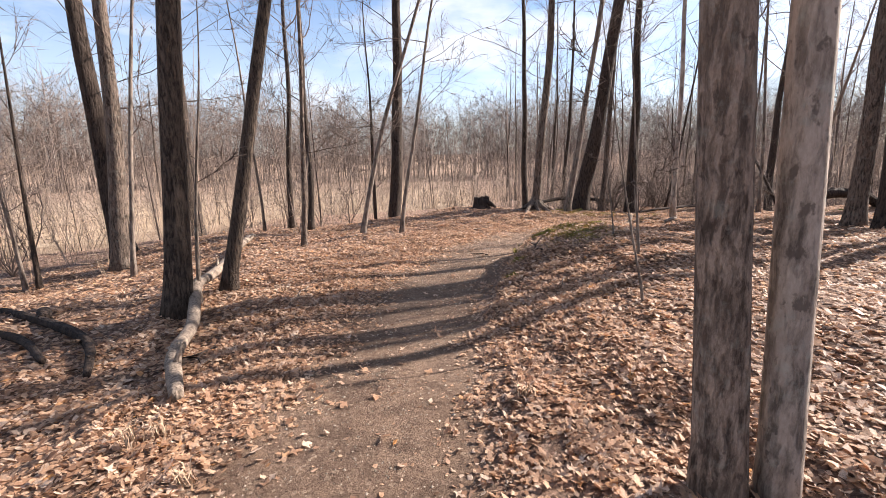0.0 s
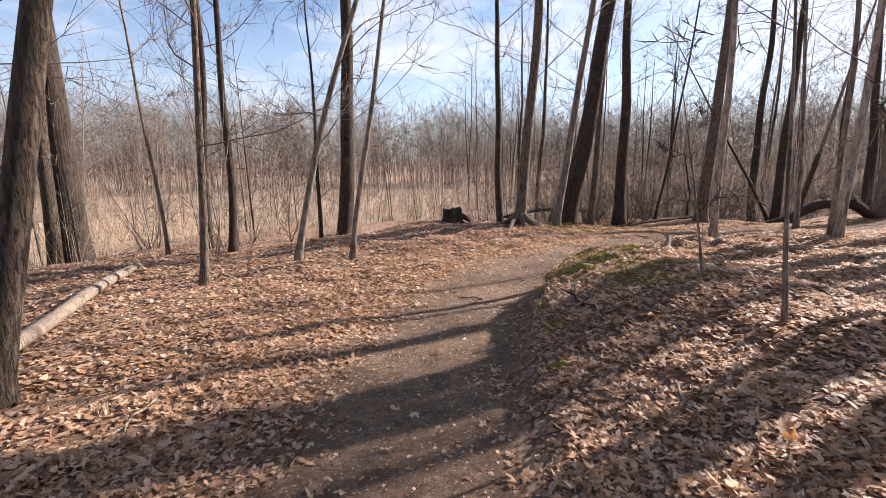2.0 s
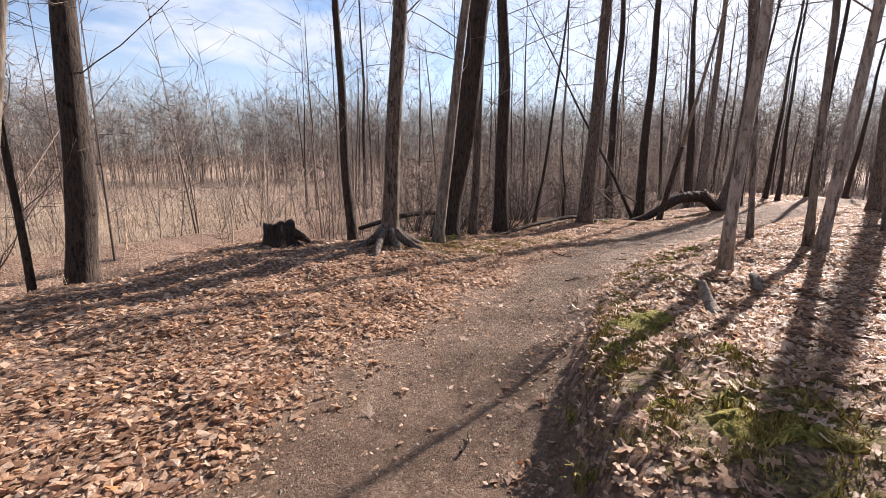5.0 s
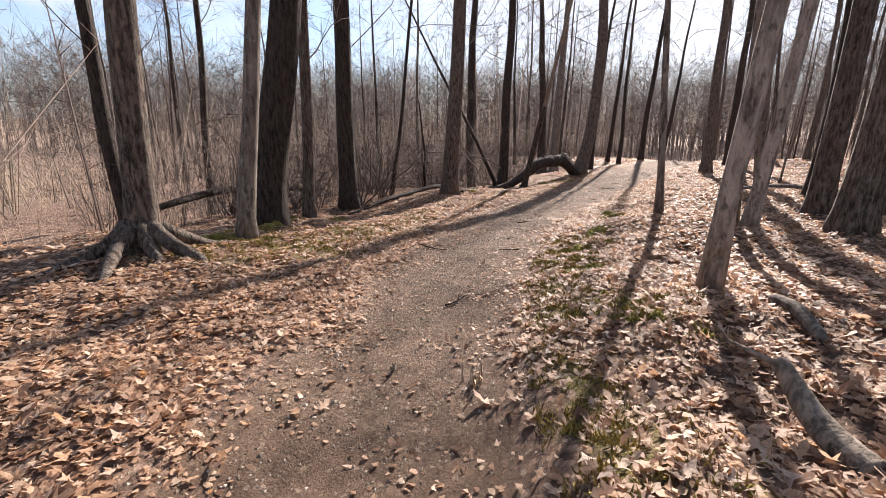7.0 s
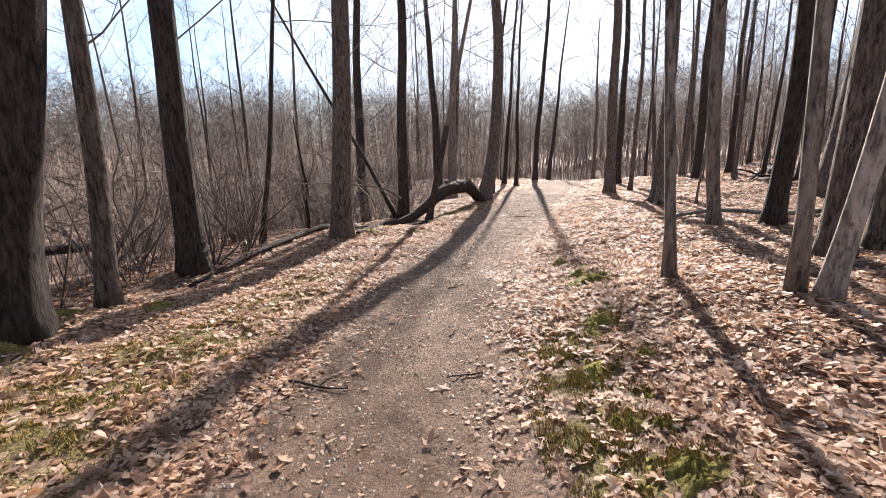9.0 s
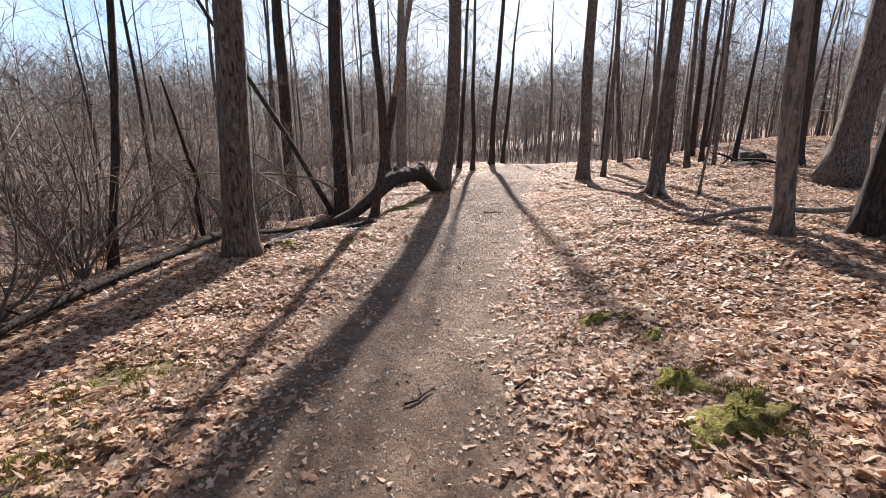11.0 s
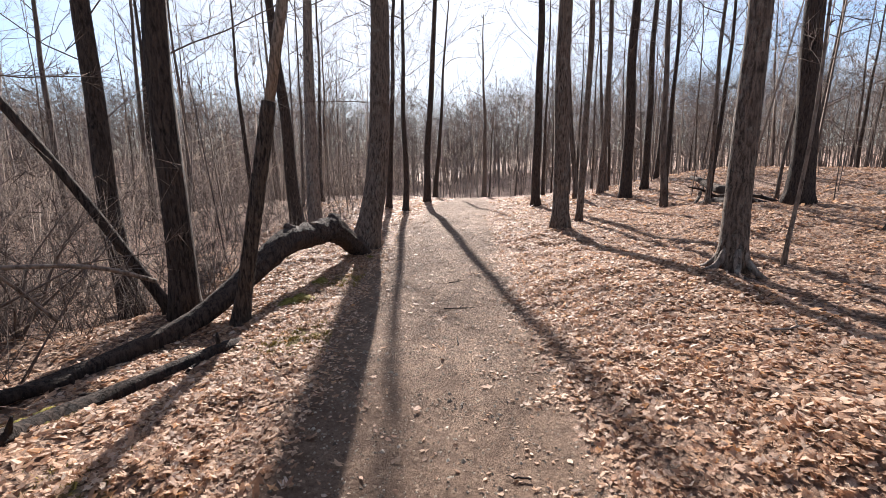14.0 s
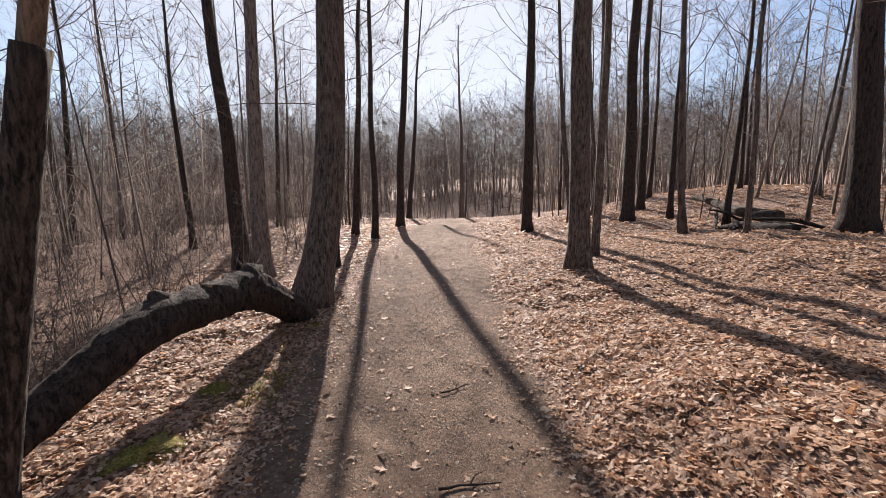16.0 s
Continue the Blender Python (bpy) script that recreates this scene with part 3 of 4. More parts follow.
tree("bare_tree", 15.4, 24.3, 0.2, (0.000, -0.000), 18, BARK_DARK, 129, "bare tree with dark, nearly black bark", sides=18, limbs=13, first=0.17)
tree("bare_tree", 14.28, 21.4, 0.185, (0.010, -0.007), 18, BARK_DARK, 130, "bare tree with dark, nearly black bark", sides=18, limbs=13, first=0.17)
tree("sapling", 4.85, 10.52, 0.062, (-0.059, -0.055), 14, BARK_FLAKY, 131, "thin leaning bare sapling with grey-brown bark", limbs=5, sides=8, first=0.25)
tree("sapling", 7.77, 12.30, 0.05, (-0.009, 0.058), 11, BARK_PALE, 132, "slender bare sapling rising from the leaf litter", limbs=4, sides=8, first=0.25)
tree("bare_tree", 7.75, 11.25, 0.075, (-0.060, -0.078), 13, BARK_FLAKY, 133, "young leaning bare tree with pale flaky bark", limbs=13, first=0.17)
tree("sapling", 7.78, 11.43, 0.06, (0.003, 0.042), 14, BARK_PALE, 134, "thin leaning bare sapling with grey-brown bark", limbs=5, sides=8, first=0.25)
tree("bare_tree", 12.3, 12.55, 0.105, (-0.040, 0.049), 18, BARK_PALE, 135, "bare hardwood with furrowed grey-brown bark", limbs=13, first=0.17)
tree("bare_tree", 21.56, 17.28, 0.199, (-0.003, 0.027), 24, BARK_GREY, 136, "bare hardwood with furrowed grey-brown bark", limbs=13, first=0.17)
tree("bare_tree", 23.39, 17.03, 0.099, (0.001, -0.011), 19, BARK_GREY, 137, "bare hardwood with furrowed grey-brown bark", limbs=13, first=0.17)
tree("bare_tree", 16.60, 14.45, 0.158, (0.066, -0.005), 22, BARK_GREY, 138, "bare hardwood with furrowed grey-brown bark", sides=18, flare=0.5, limbs=13, first=0.17)
tree("bare_tree", 29.56, 19.43, 0.187, (-0.002, 0.011), 24, BARK_DARK, 139, "bare tree with dark, nearly black bark", limbs=13, first=0.17)
tree("bare_tree", 25.80, 11.30, 0.310, (0.041, 0.008), 24, BARK_DARK, 140, "bare tree with dark, nearly black bark", flare=0.6, limbs=13, first=0.17)
tree("bare_tree", 20.6, 10.75, 0.36, (0.035, -0.06), 25, BARK_GREY, 141, "massive old oak with wide grey furrowed trunk", sides=22, flare=0.9, limbs=13, first=0.17)
tree("bare_tree", 31.69, 15.93, 0.243, (-0.000, -0.004), 23, BARK_DARK, 142, "bare tree with dark, nearly black bark", limbs=13, first=0.17)
tree("bare_tree", 37.36, 15.08, 0.197, (-0.000, -0.002), 22, BARK_DARK, 143, "bare tree with dark, nearly black bark", limbs=13, first=0.17)
tree("bare_tree", 34.51, 17.16, 0.168, (0.000, -0.005), 20, BARK_GREY, 144, "bare hardwood with furrowed grey-brown bark", limbs=13, first=0.17)
tree("bare_tree", 25.40, 13.59, 0.072, (-0.001, -0.004), 13, BARK_GREY, 145, "bare hardwood with furrowed grey-brown bark", limbs=13, first=0.17)
tree("sapling", 17.53, 13.66, 0.032, (-0.007, -0.020), 7, BARK_PALE, 146, "thin leaning bare sapling with grey-brown bark", limbs=5, sides=8, first=0.25)
tree("bare_tree", 18.54, 21.10, 0.264, (0.111, -0.173), 18, BARK_GREY, 147, "leaning bare hardwood with furrowed grey-brown bark", sides=18, top_bend=(-0.0105, 0.0165), limbs=13, first=0.17)
tree("bare_tree", 23.93, 26.59, 0.276, (0.013, -0.015), 17, BARK_PALE, 148, "young bare tree with pale smooth grey bark", limbs=13, first=0.17)
tree("bare_tree", 24.98, 28.28, 0.287, (-0.036, 0.039), 16, BARK_DARK, 149, "bare tree with dark, nearly black bark", limbs=13, first=0.17)
tree("bare_tree", 27.40, 24.55, 0.127, (0.006, -0.012), 14, BARK_DARK, 150, "bare tree with dark, nearly black bark", limbs=13, first=0.17)
tree("bare_tree", 21.98, 22.81, 0.100, (0.036, -0.056), 14, BARK_DARK, 151, "bare tree with dark, nearly black bark", limbs=13, first=0.17)
tree("bare_tree", 31.50, 25.40, 0.183, (0.022, -0.049), 20, BARK_DARK, 152, "bare tree with dark, nearly black bark", limbs=13, first=0.17)
tree("bare_tree", 47.45, 31.76, 0.222, (0.030, -0.070), 17, BARK_DARK, 153, "bare tree with dark, nearly black bark", limbs=13, first=0.17)
tree("bare_tree", 48.97, 27.70, 0.222, (-0.006, 0.019), 15, BARK_GREY, 154, "bare hardwood with furrowed grey-brown bark", limbs=13, first=0.17)
tree("bare_tree", 28.41, 25.93, 0.149, (0.028, -0.049), 15, BARK_DARK, 155, "bare tree with dark, nearly black bark", limbs=13, first=0.17)
snag = tree("dead_tree", 14.15, 20.25, 0.1, (0.08, -0.2), 2.75, BARK_SCALY, 156, "dead leaning trunk with barkless pale top beside the fallen log", limbs=0, tip=0.85, bend=0.0, sides=16, rough=0.05)
peeled = Shell()
peeled.tube([(0.08 * h, -0.2 * h, h) for h in (2.6, 3.6, 4.8, 6.2, 7.6, 9.0)], [0.06, 0.064, 0.056, 0.045, 0.032, 0.015], 10, 0.03, np.random.default_rng(157))
part("bare_top", peeled.mesh("bare_top"), WOOD, snag, "pale barkless broken top")
tree("bare_tree", 14.34, 21.75, 0.075, (-0.389, 0.351), 9, BARK_DARK, 157, "bare tree with dark, nearly black bark", limbs=4, first=0.30)
tree("sapling", 8.41, 19.87, 0.057, (0.125, -0.044), 14, BARK_DARK, 158, "thin leaning bare sapling with grey-brown bark", limbs=5, sides=8, first=0.25)
tree("sapling", 3.97, 6.36, 0.055, (-0.064, 0.042), 10, BARK_PALE, 159, "thin leaning bare sapling with grey-brown bark", limbs=5, sides=8, first=0.25)
tree("sapling", 1.87, 3.91, 0.012, (-0.158, 0.158), 3.5, BARK_PALE, 160, "slender bare sapling rising from the leaf litter", limbs=4, sides=8, first=0.25)
tree("sapling", 2.49, 5.87, 0.020, (-0.087, 0.038), 3.5, BARK_PALE, 161, "slender bare sapling rising from the leaf litter", limbs=4, sides=8, first=0.25)
tree("sapling", 2.43, 6.83, 0.013, (-0.127, 0.095), 2, BARK_PALE, 162, "slender bare sapling rising from the leaf litter", limbs=4, sides=8, first=0.25)

# added trees, mostly out of view, placed to throw shade over the first bend
for k, (sx, sy, sr, sh) in enumerate([(8.01, 7.49, 0.14, 17), (9.92, 8.90, 0.1, 16), (8.82, 10.54, 0.2, 16), (8.68, 9.63, 0.15, 16), (9.99, 11.11, 0.16, 18), (12.06, 10.03, 0.2, 18), (11.02, 10.67, 0.12, 15), (12.56, 11.77, 0.15, 16)]):
    tree("bare_tree", sx, sy, sr, tuple(np.random.default_rng(60 + k).normal(0, 0.03, 2)), sh, [BARK_GREY, BARK_DARK][k % 2], 60 + k, "added bare tree with grey-brown bark, shading the first bend", limbs=9, first=0.25, sides=10)

# ---- woods all round, copies of a few bare trees ----
rng = np.random.default_rng(11)
MODELS = []
for k in range(9):
    m = tree("bare_tree", 0, 0, rng.uniform(0.07, 0.16), tuple(rng.normal(0, 0.035, 2)), rng.uniform(12, 18), [BARK_FAR, BARK_DARK, BARK_FAR][k % 3], 500 + k,
             "slender bare forest tree with dark trunk and fine twigs", limbs=12, first=0.2, sides=7, rough=0.02, boughs=2, group="woods")
    MODELS.append(m)
TAKEN = [(o.location.x, o.location.y) for o in scene.objects if o.type == "EMPTY"]
path_xy = np.array([row[1:3] for row in PATH])


def clear(x, y, gap):
    return all((x - a) ** 2 + (y - b) ** 2 > gap * gap for a, b in TAKEN)


placed = 0
for k in range(4000):
    x, y = rng.uniform(-35, 75), rng.uniform(-25, 70)
    dist = np.min(np.hypot(path_xy[:, 0] - x, path_xy[:, 1] - y))
    side, half_w = beside_trail(np.array(x), np.array(y))
    left = side < 0
    if dist < (13 if left else 14) or abs(side) < 4.5 or not clear(x, y, 1.7):
        continue
    if left and rng.uniform() < (0.93 if x < 3 else 0.6) or x < -5 and not left or dist > 42 and rng.uniform() < 0.7:
        continue
    TAKEN.append((x, y))
    s = rng.uniform(0.75, 1.15)
    o = MODELS[placed] if placed < len(MODELS) else copy_thing(MODELS[int(rng.integers(len(MODELS)))], Matrix())
    o.location, o.rotation_euler, o.scale = (x, y, float(ground(x, y))), (0, 0, rng.uniform(0, 6.28)), (s, s, s)
    placed += 1
    if placed >= 155:
        break

# ---- far woods: uncountable stems and twigs ----
def far_woods(name, count, area, keep, tall, mat, seed, twigs, thick, label, category, lean=0.07, clump=1, bushy=1.0, sprays=0):
    rng = np.random.default_rng(seed)
    V, T, base = [], [], 0
    pos = np.c_[rng.uniform(area[0], area[1], count * 14), rng.uniform(area[2], area[3], count * 14)]
    side, _ = beside_trail(pos[:, 0], pos[:, 1])
    near = np.min(np.hypot(pos[:, :1] - path_xy[None, :, 0], pos[:, 1:] - path_xy[None, :, 1]), axis=1)
    pos = pos[keep(pos[:, 0], pos[:, 1], side, near, rng)][:count]
    pos = np.repeat(pos, clump, axis=0) + rng.normal(0, 0.05 if clump > 1 else 0, (len(pos) * clump, 2))
    z = ground(pos[:, 0], pos[:, 1])
    n = len(pos)
    hgt = rng.uniform(*tall, n)

    def spikes(a, b, r):
        """Three-sided spikes from a to b."""
        m = len(a)
        w = b - a
        u = np.cross(w, rng.normal(0, 1, (m, 3)))
        u /= np.linalg.norm(u, axis=1, keepdims=True) + 1e-9
        v = np.cross(w, u)
        v /= np.linalg.norm(v, axis=1, keepdims=True) + 1e-9
        r = r[:, None]
        verts = np.stack([a + u * r, a - 0.5 * u * r + 0.87 * v * r, a - 0.5 * u * r - 0.87 * v * r, b], 1).reshape(-1, 3)
        k = np.arange(m)[:, None] * 4
        return verts, np.stack([np.c_[k, k + 1, k + 3], np.c_[k + 1, k + 2, k + 3], np.c_[k + 2, k, k + 3]], 1).reshape(-1, 3)

    a = np.c_[pos, z - 0.1]
    tip = a + np.c_[rng.normal(0, lean, n) * hgt, rng.normal(0, lean, n) * hgt, hgt]
    rad = hgt * rng.uniform(0.5, 1.2, n) * thick
    sets = [spikes(a, tip, rad)]
    if twigs:
        f = rng.uniform(0.12, 0.95, (n, twigs))
        s = (a[:, None] + (tip - a)[:, None] * f[..., None]).reshape(-1, 3)
        ln = (hgt[:, None] * rng.uniform(0.1, 0.3, (n, twigs)) * (1.2 - 0.6 * f)).ravel() * bushy
        way = np.c_[rng.normal(0, 1, (len(s), 2)), np.abs(rng.normal(0.7, 0.5, len(s)))]
        way /= np.linalg.norm(way, axis=1, keepdims=True)
        e = s + way * ln[:, None]
        thin = np.repeat(rad, twigs) * 0.22 * bushy + 0.003 * bushy
        sets.append(spikes(s, e, thin))
        if sprays:
            g = rng.uniform(0.25, 1.0, (len(s), sprays))
            s2 = (s[:, None] + (e - s)[:, None] * g[..., None]).reshape(-1, 3)
            w2 = np.repeat(way, sprays, axis=0) + rng.normal(0, 0.55, (len(s2), 3)) + np.array([0, 0, 0.3])
            w2 /= np.linalg.norm(w2, axis=1, keepdims=True)
            e2 = s2 + w2 * (np.repeat(ln, sprays) * rng.uniform(0.4, 0.9, len(s2)))[:, None]
            v, t = spikes(s2, e2, np.repeat(thin, sprays) * 0.75)
            sets.append((v, t[::3]))
    for v, t in sets:
        V.append(v)
        T.append(t + base)
        base += len(v)
    ob = part(name, tri_mesh(name, np.vstack(V), np.vstack(T)), mat)
    return tagged(ob, label, category, kind="stuff")


def ahead(x, y):
    """The wide sector of land that lies beyond the meadow and the trail."""
    way = np.degrees(np.arctan2(x - 4, y - 8))
    return (way > -75) & (way < 135)


far_woods("distant_woods", 900, (-95, 130, -60, 130), lambda x, y, s, n, g: ahead(x, y) & (n > 42) & (n < 82) & (np.abs(s) > 5) & ((s > 0) | (n > 58) | (x > 18)), (7, 12), FAR_TWIGS, 21, 12, 0.0045, "hazy grey-brown leafless woods beyond the meadow", "woods", 0.1, 1, 1.5, 4)
far_woods("far_treeline", 3000, (-120, 150, -100, 150), lambda x, y, s, n, g: ahead(x, y) & (n > 80) & (n < 112), (12, 18), FAR_TWIGS, 26, 12, 0.0065, "hazy line of leafless trees on the skyline", "woods", 0.06, 1, 1.6, 5)
far_woods("tall_woods", 420, (10, 100, -45, 60), lambda x, y, s, n, g: (n > 20) & (n < 75) & ((s > 5) | ((s < -6) & (x > 26))), (9, 18), SHRUBS, 28, 12, 0.0045, "dense tall leafless trunks deep in the wood", "woods", 0.07, 1, 1.2, 4)
far_woods("reeds", 4200, (-45, 12, 5, 60), lambda x, y, s, n, g: (s < -6.0) & (n > 7.5) & (n < 42) & (g.uniform(0, 1, len(x)) > smooth(-2, 9, x)), (0.6, 1.9), REEDS, 22, 5, 0.005, "dense tan brush and reeds below the trail", "brush", 0.15)
far_woods("thicket", 1500, (-45, 60, 8, 70), lambda x, y, s, n, g: (s < -6.5) & (n > 8.0) & (n < 60) & ((n > 20) | (x > 1) | (g.uniform(0, 1, len(x)) < 0.65)), (1.6, 4.6), SHRUBS, 24, 8, 0.004, "grey leafless thicket of thin shrubs beyond the trail's edge", "brush", 0.32, 5)
far_woods("undergrowth", 600, (2, 45, 14, 55), lambda x, y, s, n, g: (s < -4.6) & (n > 4.2) & (s > -22), (0.8, 3.2), TWIGS, 25, 12, 0.0045, "dark tangled undergrowth on the slope beside the trail", "brush", 0.28, 4)
far_woods("undergrowth", 190, (4, 18, 16, 27), lambda x, y, s, n, g: (s < -4.0) & (n > 3.4) & (s > -9), (0.7, 2.8), TWIGS, 27, 12, 0.0045, "dark tangled brambles close below the trail", "brush", 0.35, 5)
far_woods("saplings", 800, (-40, 75, -25, 60), lambda x, y, s, n, g: (n > 10) & (np.abs(s) > 5) & ((s < 0) | (n > 14)), (4, 10), TWIGS, 23, 24, 0.005, "thin bare saplings filling the wood", "brush")

# ---- leaf litter ----
def mossy(x, y):
    """How far a moss patch keeps the leaves away."""
    out = 0 * x
    for mx, my, mr in MOSS_SPOTS:
        out = np.maximum(out, np.exp(-((x - mx) ** 2 + (y - my) ** 2) / (0.8 * mr) ** 2))
    out = out * smooth(-0.9, 0.1, waves(x, y, 0.35, 15))
    for mx, my, mr in CUSHIONS_ONE + CUSHIONS_TWO + CUSHIONS_BANK:
        out = np.maximum(out, np.exp(-((x - mx) ** 2 + (y - my) ** 2) / (1.15 * mr) ** 2))
    return out


def litter(name, count, area, density, size, seed, label, lobed=True, lift=0.012, folded=False):
    rng = np.random.default_rng(seed)
    x, y = rng.uniform(area[0], area[1], count * 11), rng.uniform(area[2], area[3], count * 11)
    d, half = beside_trail(x, y)
    near = np.full(len(x), 1e9)
    for px, py in [*path_xy[::2], (14.2, 17.4), (15.8, 18.0), (17.4, 18.7)]:
        near = np.minimum(near, np.hypot(x - px, y - py))
    keep = rng.uniform(0, 1, len(x)) < density(d, np.abs(d) - half, near, x, y) * (1 - 0.95 * mossy(x, y))
    x, y = x[keep][:count], y[keep][:count]
    n = len(x)
    z = ground(x, y)
    if lobed:
        ang = np.radians([270, 325, 10, 36, 60, 90, 120, 144, 170, 215])
        rad = np.array([0.95, 0.5, 1.2, 0.42, 1.1, 1.5, 1.1, 0.42, 1.2, 0.5])
    else:
        ang, rad = np.radians([270, 350, 50, 120, 195]), np.array([1.15, 0.75, 1.1, 1.05, 0.75])
    if folded:
        ang, rad = np.radians([270, 5, 85, 175]), np.array([1.2, 0.8, 1.25, 0.8])
    m = len(ang)
    rr = rad[None] * rng.uniform(0.75, 1.25, (n, m))
    lx, ly = rr * np.cos(ang), rr * np.sin(ang) * rng.uniform(0.8, 1.35, (n, 1))
    curl = rng.normal(0.1, 0.2, (n, 1)) * rr**2 + rng.normal(0, 0.18, (n, 1)) * lx * np.abs(lx) + rng.normal(0, 0.08, (n, m))
    P = np.stack([lx, ly, curl], -1)
    P = np.concatenate([np.zeros((n, 1, 3)), P], 1) * (size * rng.uniform(0.5, 1.35, n))[:, None, None]
    a, tx, ty = rng.uniform(0, 6.283, n), rng.normal(0, 0.22, n), rng.normal(0, 0.22, n)
    ca, sa = np.cos(a)[:, None], np.sin(a)[:, None]
    px, py = P[..., 0] * ca - P[..., 1] * sa, P[..., 0] * sa + P[..., 1] * ca
    pz = P[..., 2] + px * tx[:, None] + py * ty[:, None]
    pz = pz - np.minimum(pz.min(1, keepdims=True), 0) * 0.75
    verts = np.stack([x[:, None] + px, y[:, None] + py, z[:, None] + pz + rng.uniform(0, lift, n)[:, None]], -1).reshape(-1, 3)
    k = np.arange(n)[:, None] * (m + 1)
    j = np.arange(m)[None]
    tris = np.stack([np.broadcast_to(k, (n, m)), k + 1 + j, k + 1 + (j + 1) % m], -1).reshape(-1, 3)
    if not lobed:
        k = k[:, 0]
        tris = np.stack([np.c_[k + 1, k + 1 + i, k + 2 + i] for i in range(1, m - 1)], 1).reshape(-1, 3)
    return tagged(part(name, tri_mesh(name, verts, tris), LEAF, flat=not lobed), label, "dead leaves", kind="stuff")


def beside(d, off, near, x, y):
    soft_left = np.where((d < 0) & (y < 9), 0.5, 0.2)
    off = off + 0.16 * waves(x, y, 0.9, 41) + 0.1 * waves(x, y, 0.35, 42)
    lip = np.exp(-(((x - 1.7) / 1.0) ** 2 + ((y - 7.9) / 1.9) ** 2)) * (d > 0) * smooth(-1.0, 0.0, waves(x, y, 0.5, 44))
    return (1 - 0.75 * lip) * smooth(-soft_left, 0.42, off) * np.where(near < 3.5, 1.0, 0.0) * (0.62 + 0.38 * smooth(-0.8, 0.2, waves(x, y, 1.1, 9)))


litter("leaf_litter", 76000, (-3, 19, -1, 21), lambda d, off, near, x, y: beside(d, off, near, x, y) * (near < 2.1), 0.0225, 31, "curled brown and tan dead oak and maple leaves beside the trail")
litter("leaf_litter", 118000, (-6, 21, -2, 22), lambda d, off, near, x, y: beside(d, off, near, x, y) * (near >= 2.0), 0.0225, 37, "curled brown dead leaves a few steps off the trail", lobed=False)
litter("leaf_litter", 160000, (-9, 28, -3, 25), lambda d, off, near, x, y: smooth(-0.1, 0.5, off) * np.where((near >= 3.4) & (near < 10) & (d > -9), 1.0, 0.0), 0.028, 32, "curled brown dead leaves under the trees", lobed=False, folded=True)
litter("leaf_litter", 75000, (-15, 45, -12, 36), lambda d, off, near, x, y: smooth(0.0, 0.7, off) * np.where((near >= 9.8) & (d > -8), 1.0, 0.0), 0.055, 33, "brown dead leaves on the forest floor", lobed=False, folded=True)
litter("trail_leaves", 520, (-3, 26, -2, 24), lambda d, off, near, x, y: np.where(off < 0.1, 1.0, 0.0), 0.03, 34, "a few pale dead leaves on the bare trail")
litter("leaf_crumbs", 30000, (-3, 19, -1, 21), lambda d, off, near, x, y: np.where(off < 0.35, 0.1 + 0.9 * smooth(-0.6, 0.1, off + 0.2 * waves(x, y, 0.8, 43)), 0.0) * smooth(-0.9, 0.6, waves(x, y, 0.9, 12)), 0.014, 35, "crumbled leaf bits trodden into the trail", lobed=False, lift=0.003)


def grit(count, seed):
    """Small stones pressed into the trail."""
    rng = np.random.default_rng(seed)
    x, y = rng.uniform(-3, 22, count * 9), rng.uniform(-1, 22, count * 9)
    d, half = beside_trail(x, y)
    keep = np.abs(d) < half + 0.1
    x, y = x[keep][:count], y[keep][:count]
    n = len(x)
    r = rng.uniform(0.003, 0.008, n) * np.where(rng.uniform(0, 1, n) < 0.06, 2.0, 1.0) * (1 + 0.35 * smooth(9, 13, y))
    shape = np.array([(1, 0, 0), (0, 1, 0), (-1, 0, 0), (0, -1, 0), (0, 0, 0.7)])
    verts = (np.c_[x, y, ground(x, y)][:, None] + shape[None] * rng.uniform(0.6, 1.4, (n, 5, 1)) * r[:, None, None]).reshape(-1, 3)
    k = np.arange(n)[:, None] * 5
    tris = np.stack([np.c_[k, k + 1, k + 4], np.c_[k + 1, k + 2, k + 4], np.c_[k + 2, k + 3, k + 4], np.c_[k + 3, k, k + 4]], 1).reshape(-1, 3)
    return tagged(part("grit", tri_mesh("grit", verts, tris), STONE, flat=True), "small grey and brown stones pressed into the trail", "gravel", kind="stuff")


grit(34000, 36)

# ---- fallen wood, roots, stump ----
def winding(points, steps):
    """A smooth line through a few places."""
    p = np.array(points, float)
    s = np.linspace(0, len(p) - 1, steps)
    k = np.clip(s.astype(int), 0, len(p) - 2)
    u = (s - k)[:, None]
    a, b, c, e = p[np.maximum(k - 1, 0)], p[k], p[k + 1], p[np.minimum(k + 2, len(p) - 1)]
    return 0.5 * (2 * b + (c - a) * u + (2 * a - 5 * b + 4 * c - e) * u**2 + (3 * b - a - 3 * c + e) * u**3)


def on_land(rows):
    """Places given as x, y and height over the land."""
    return [(x, y, float(ground(x, y)) + h) for x, y, h in rows]


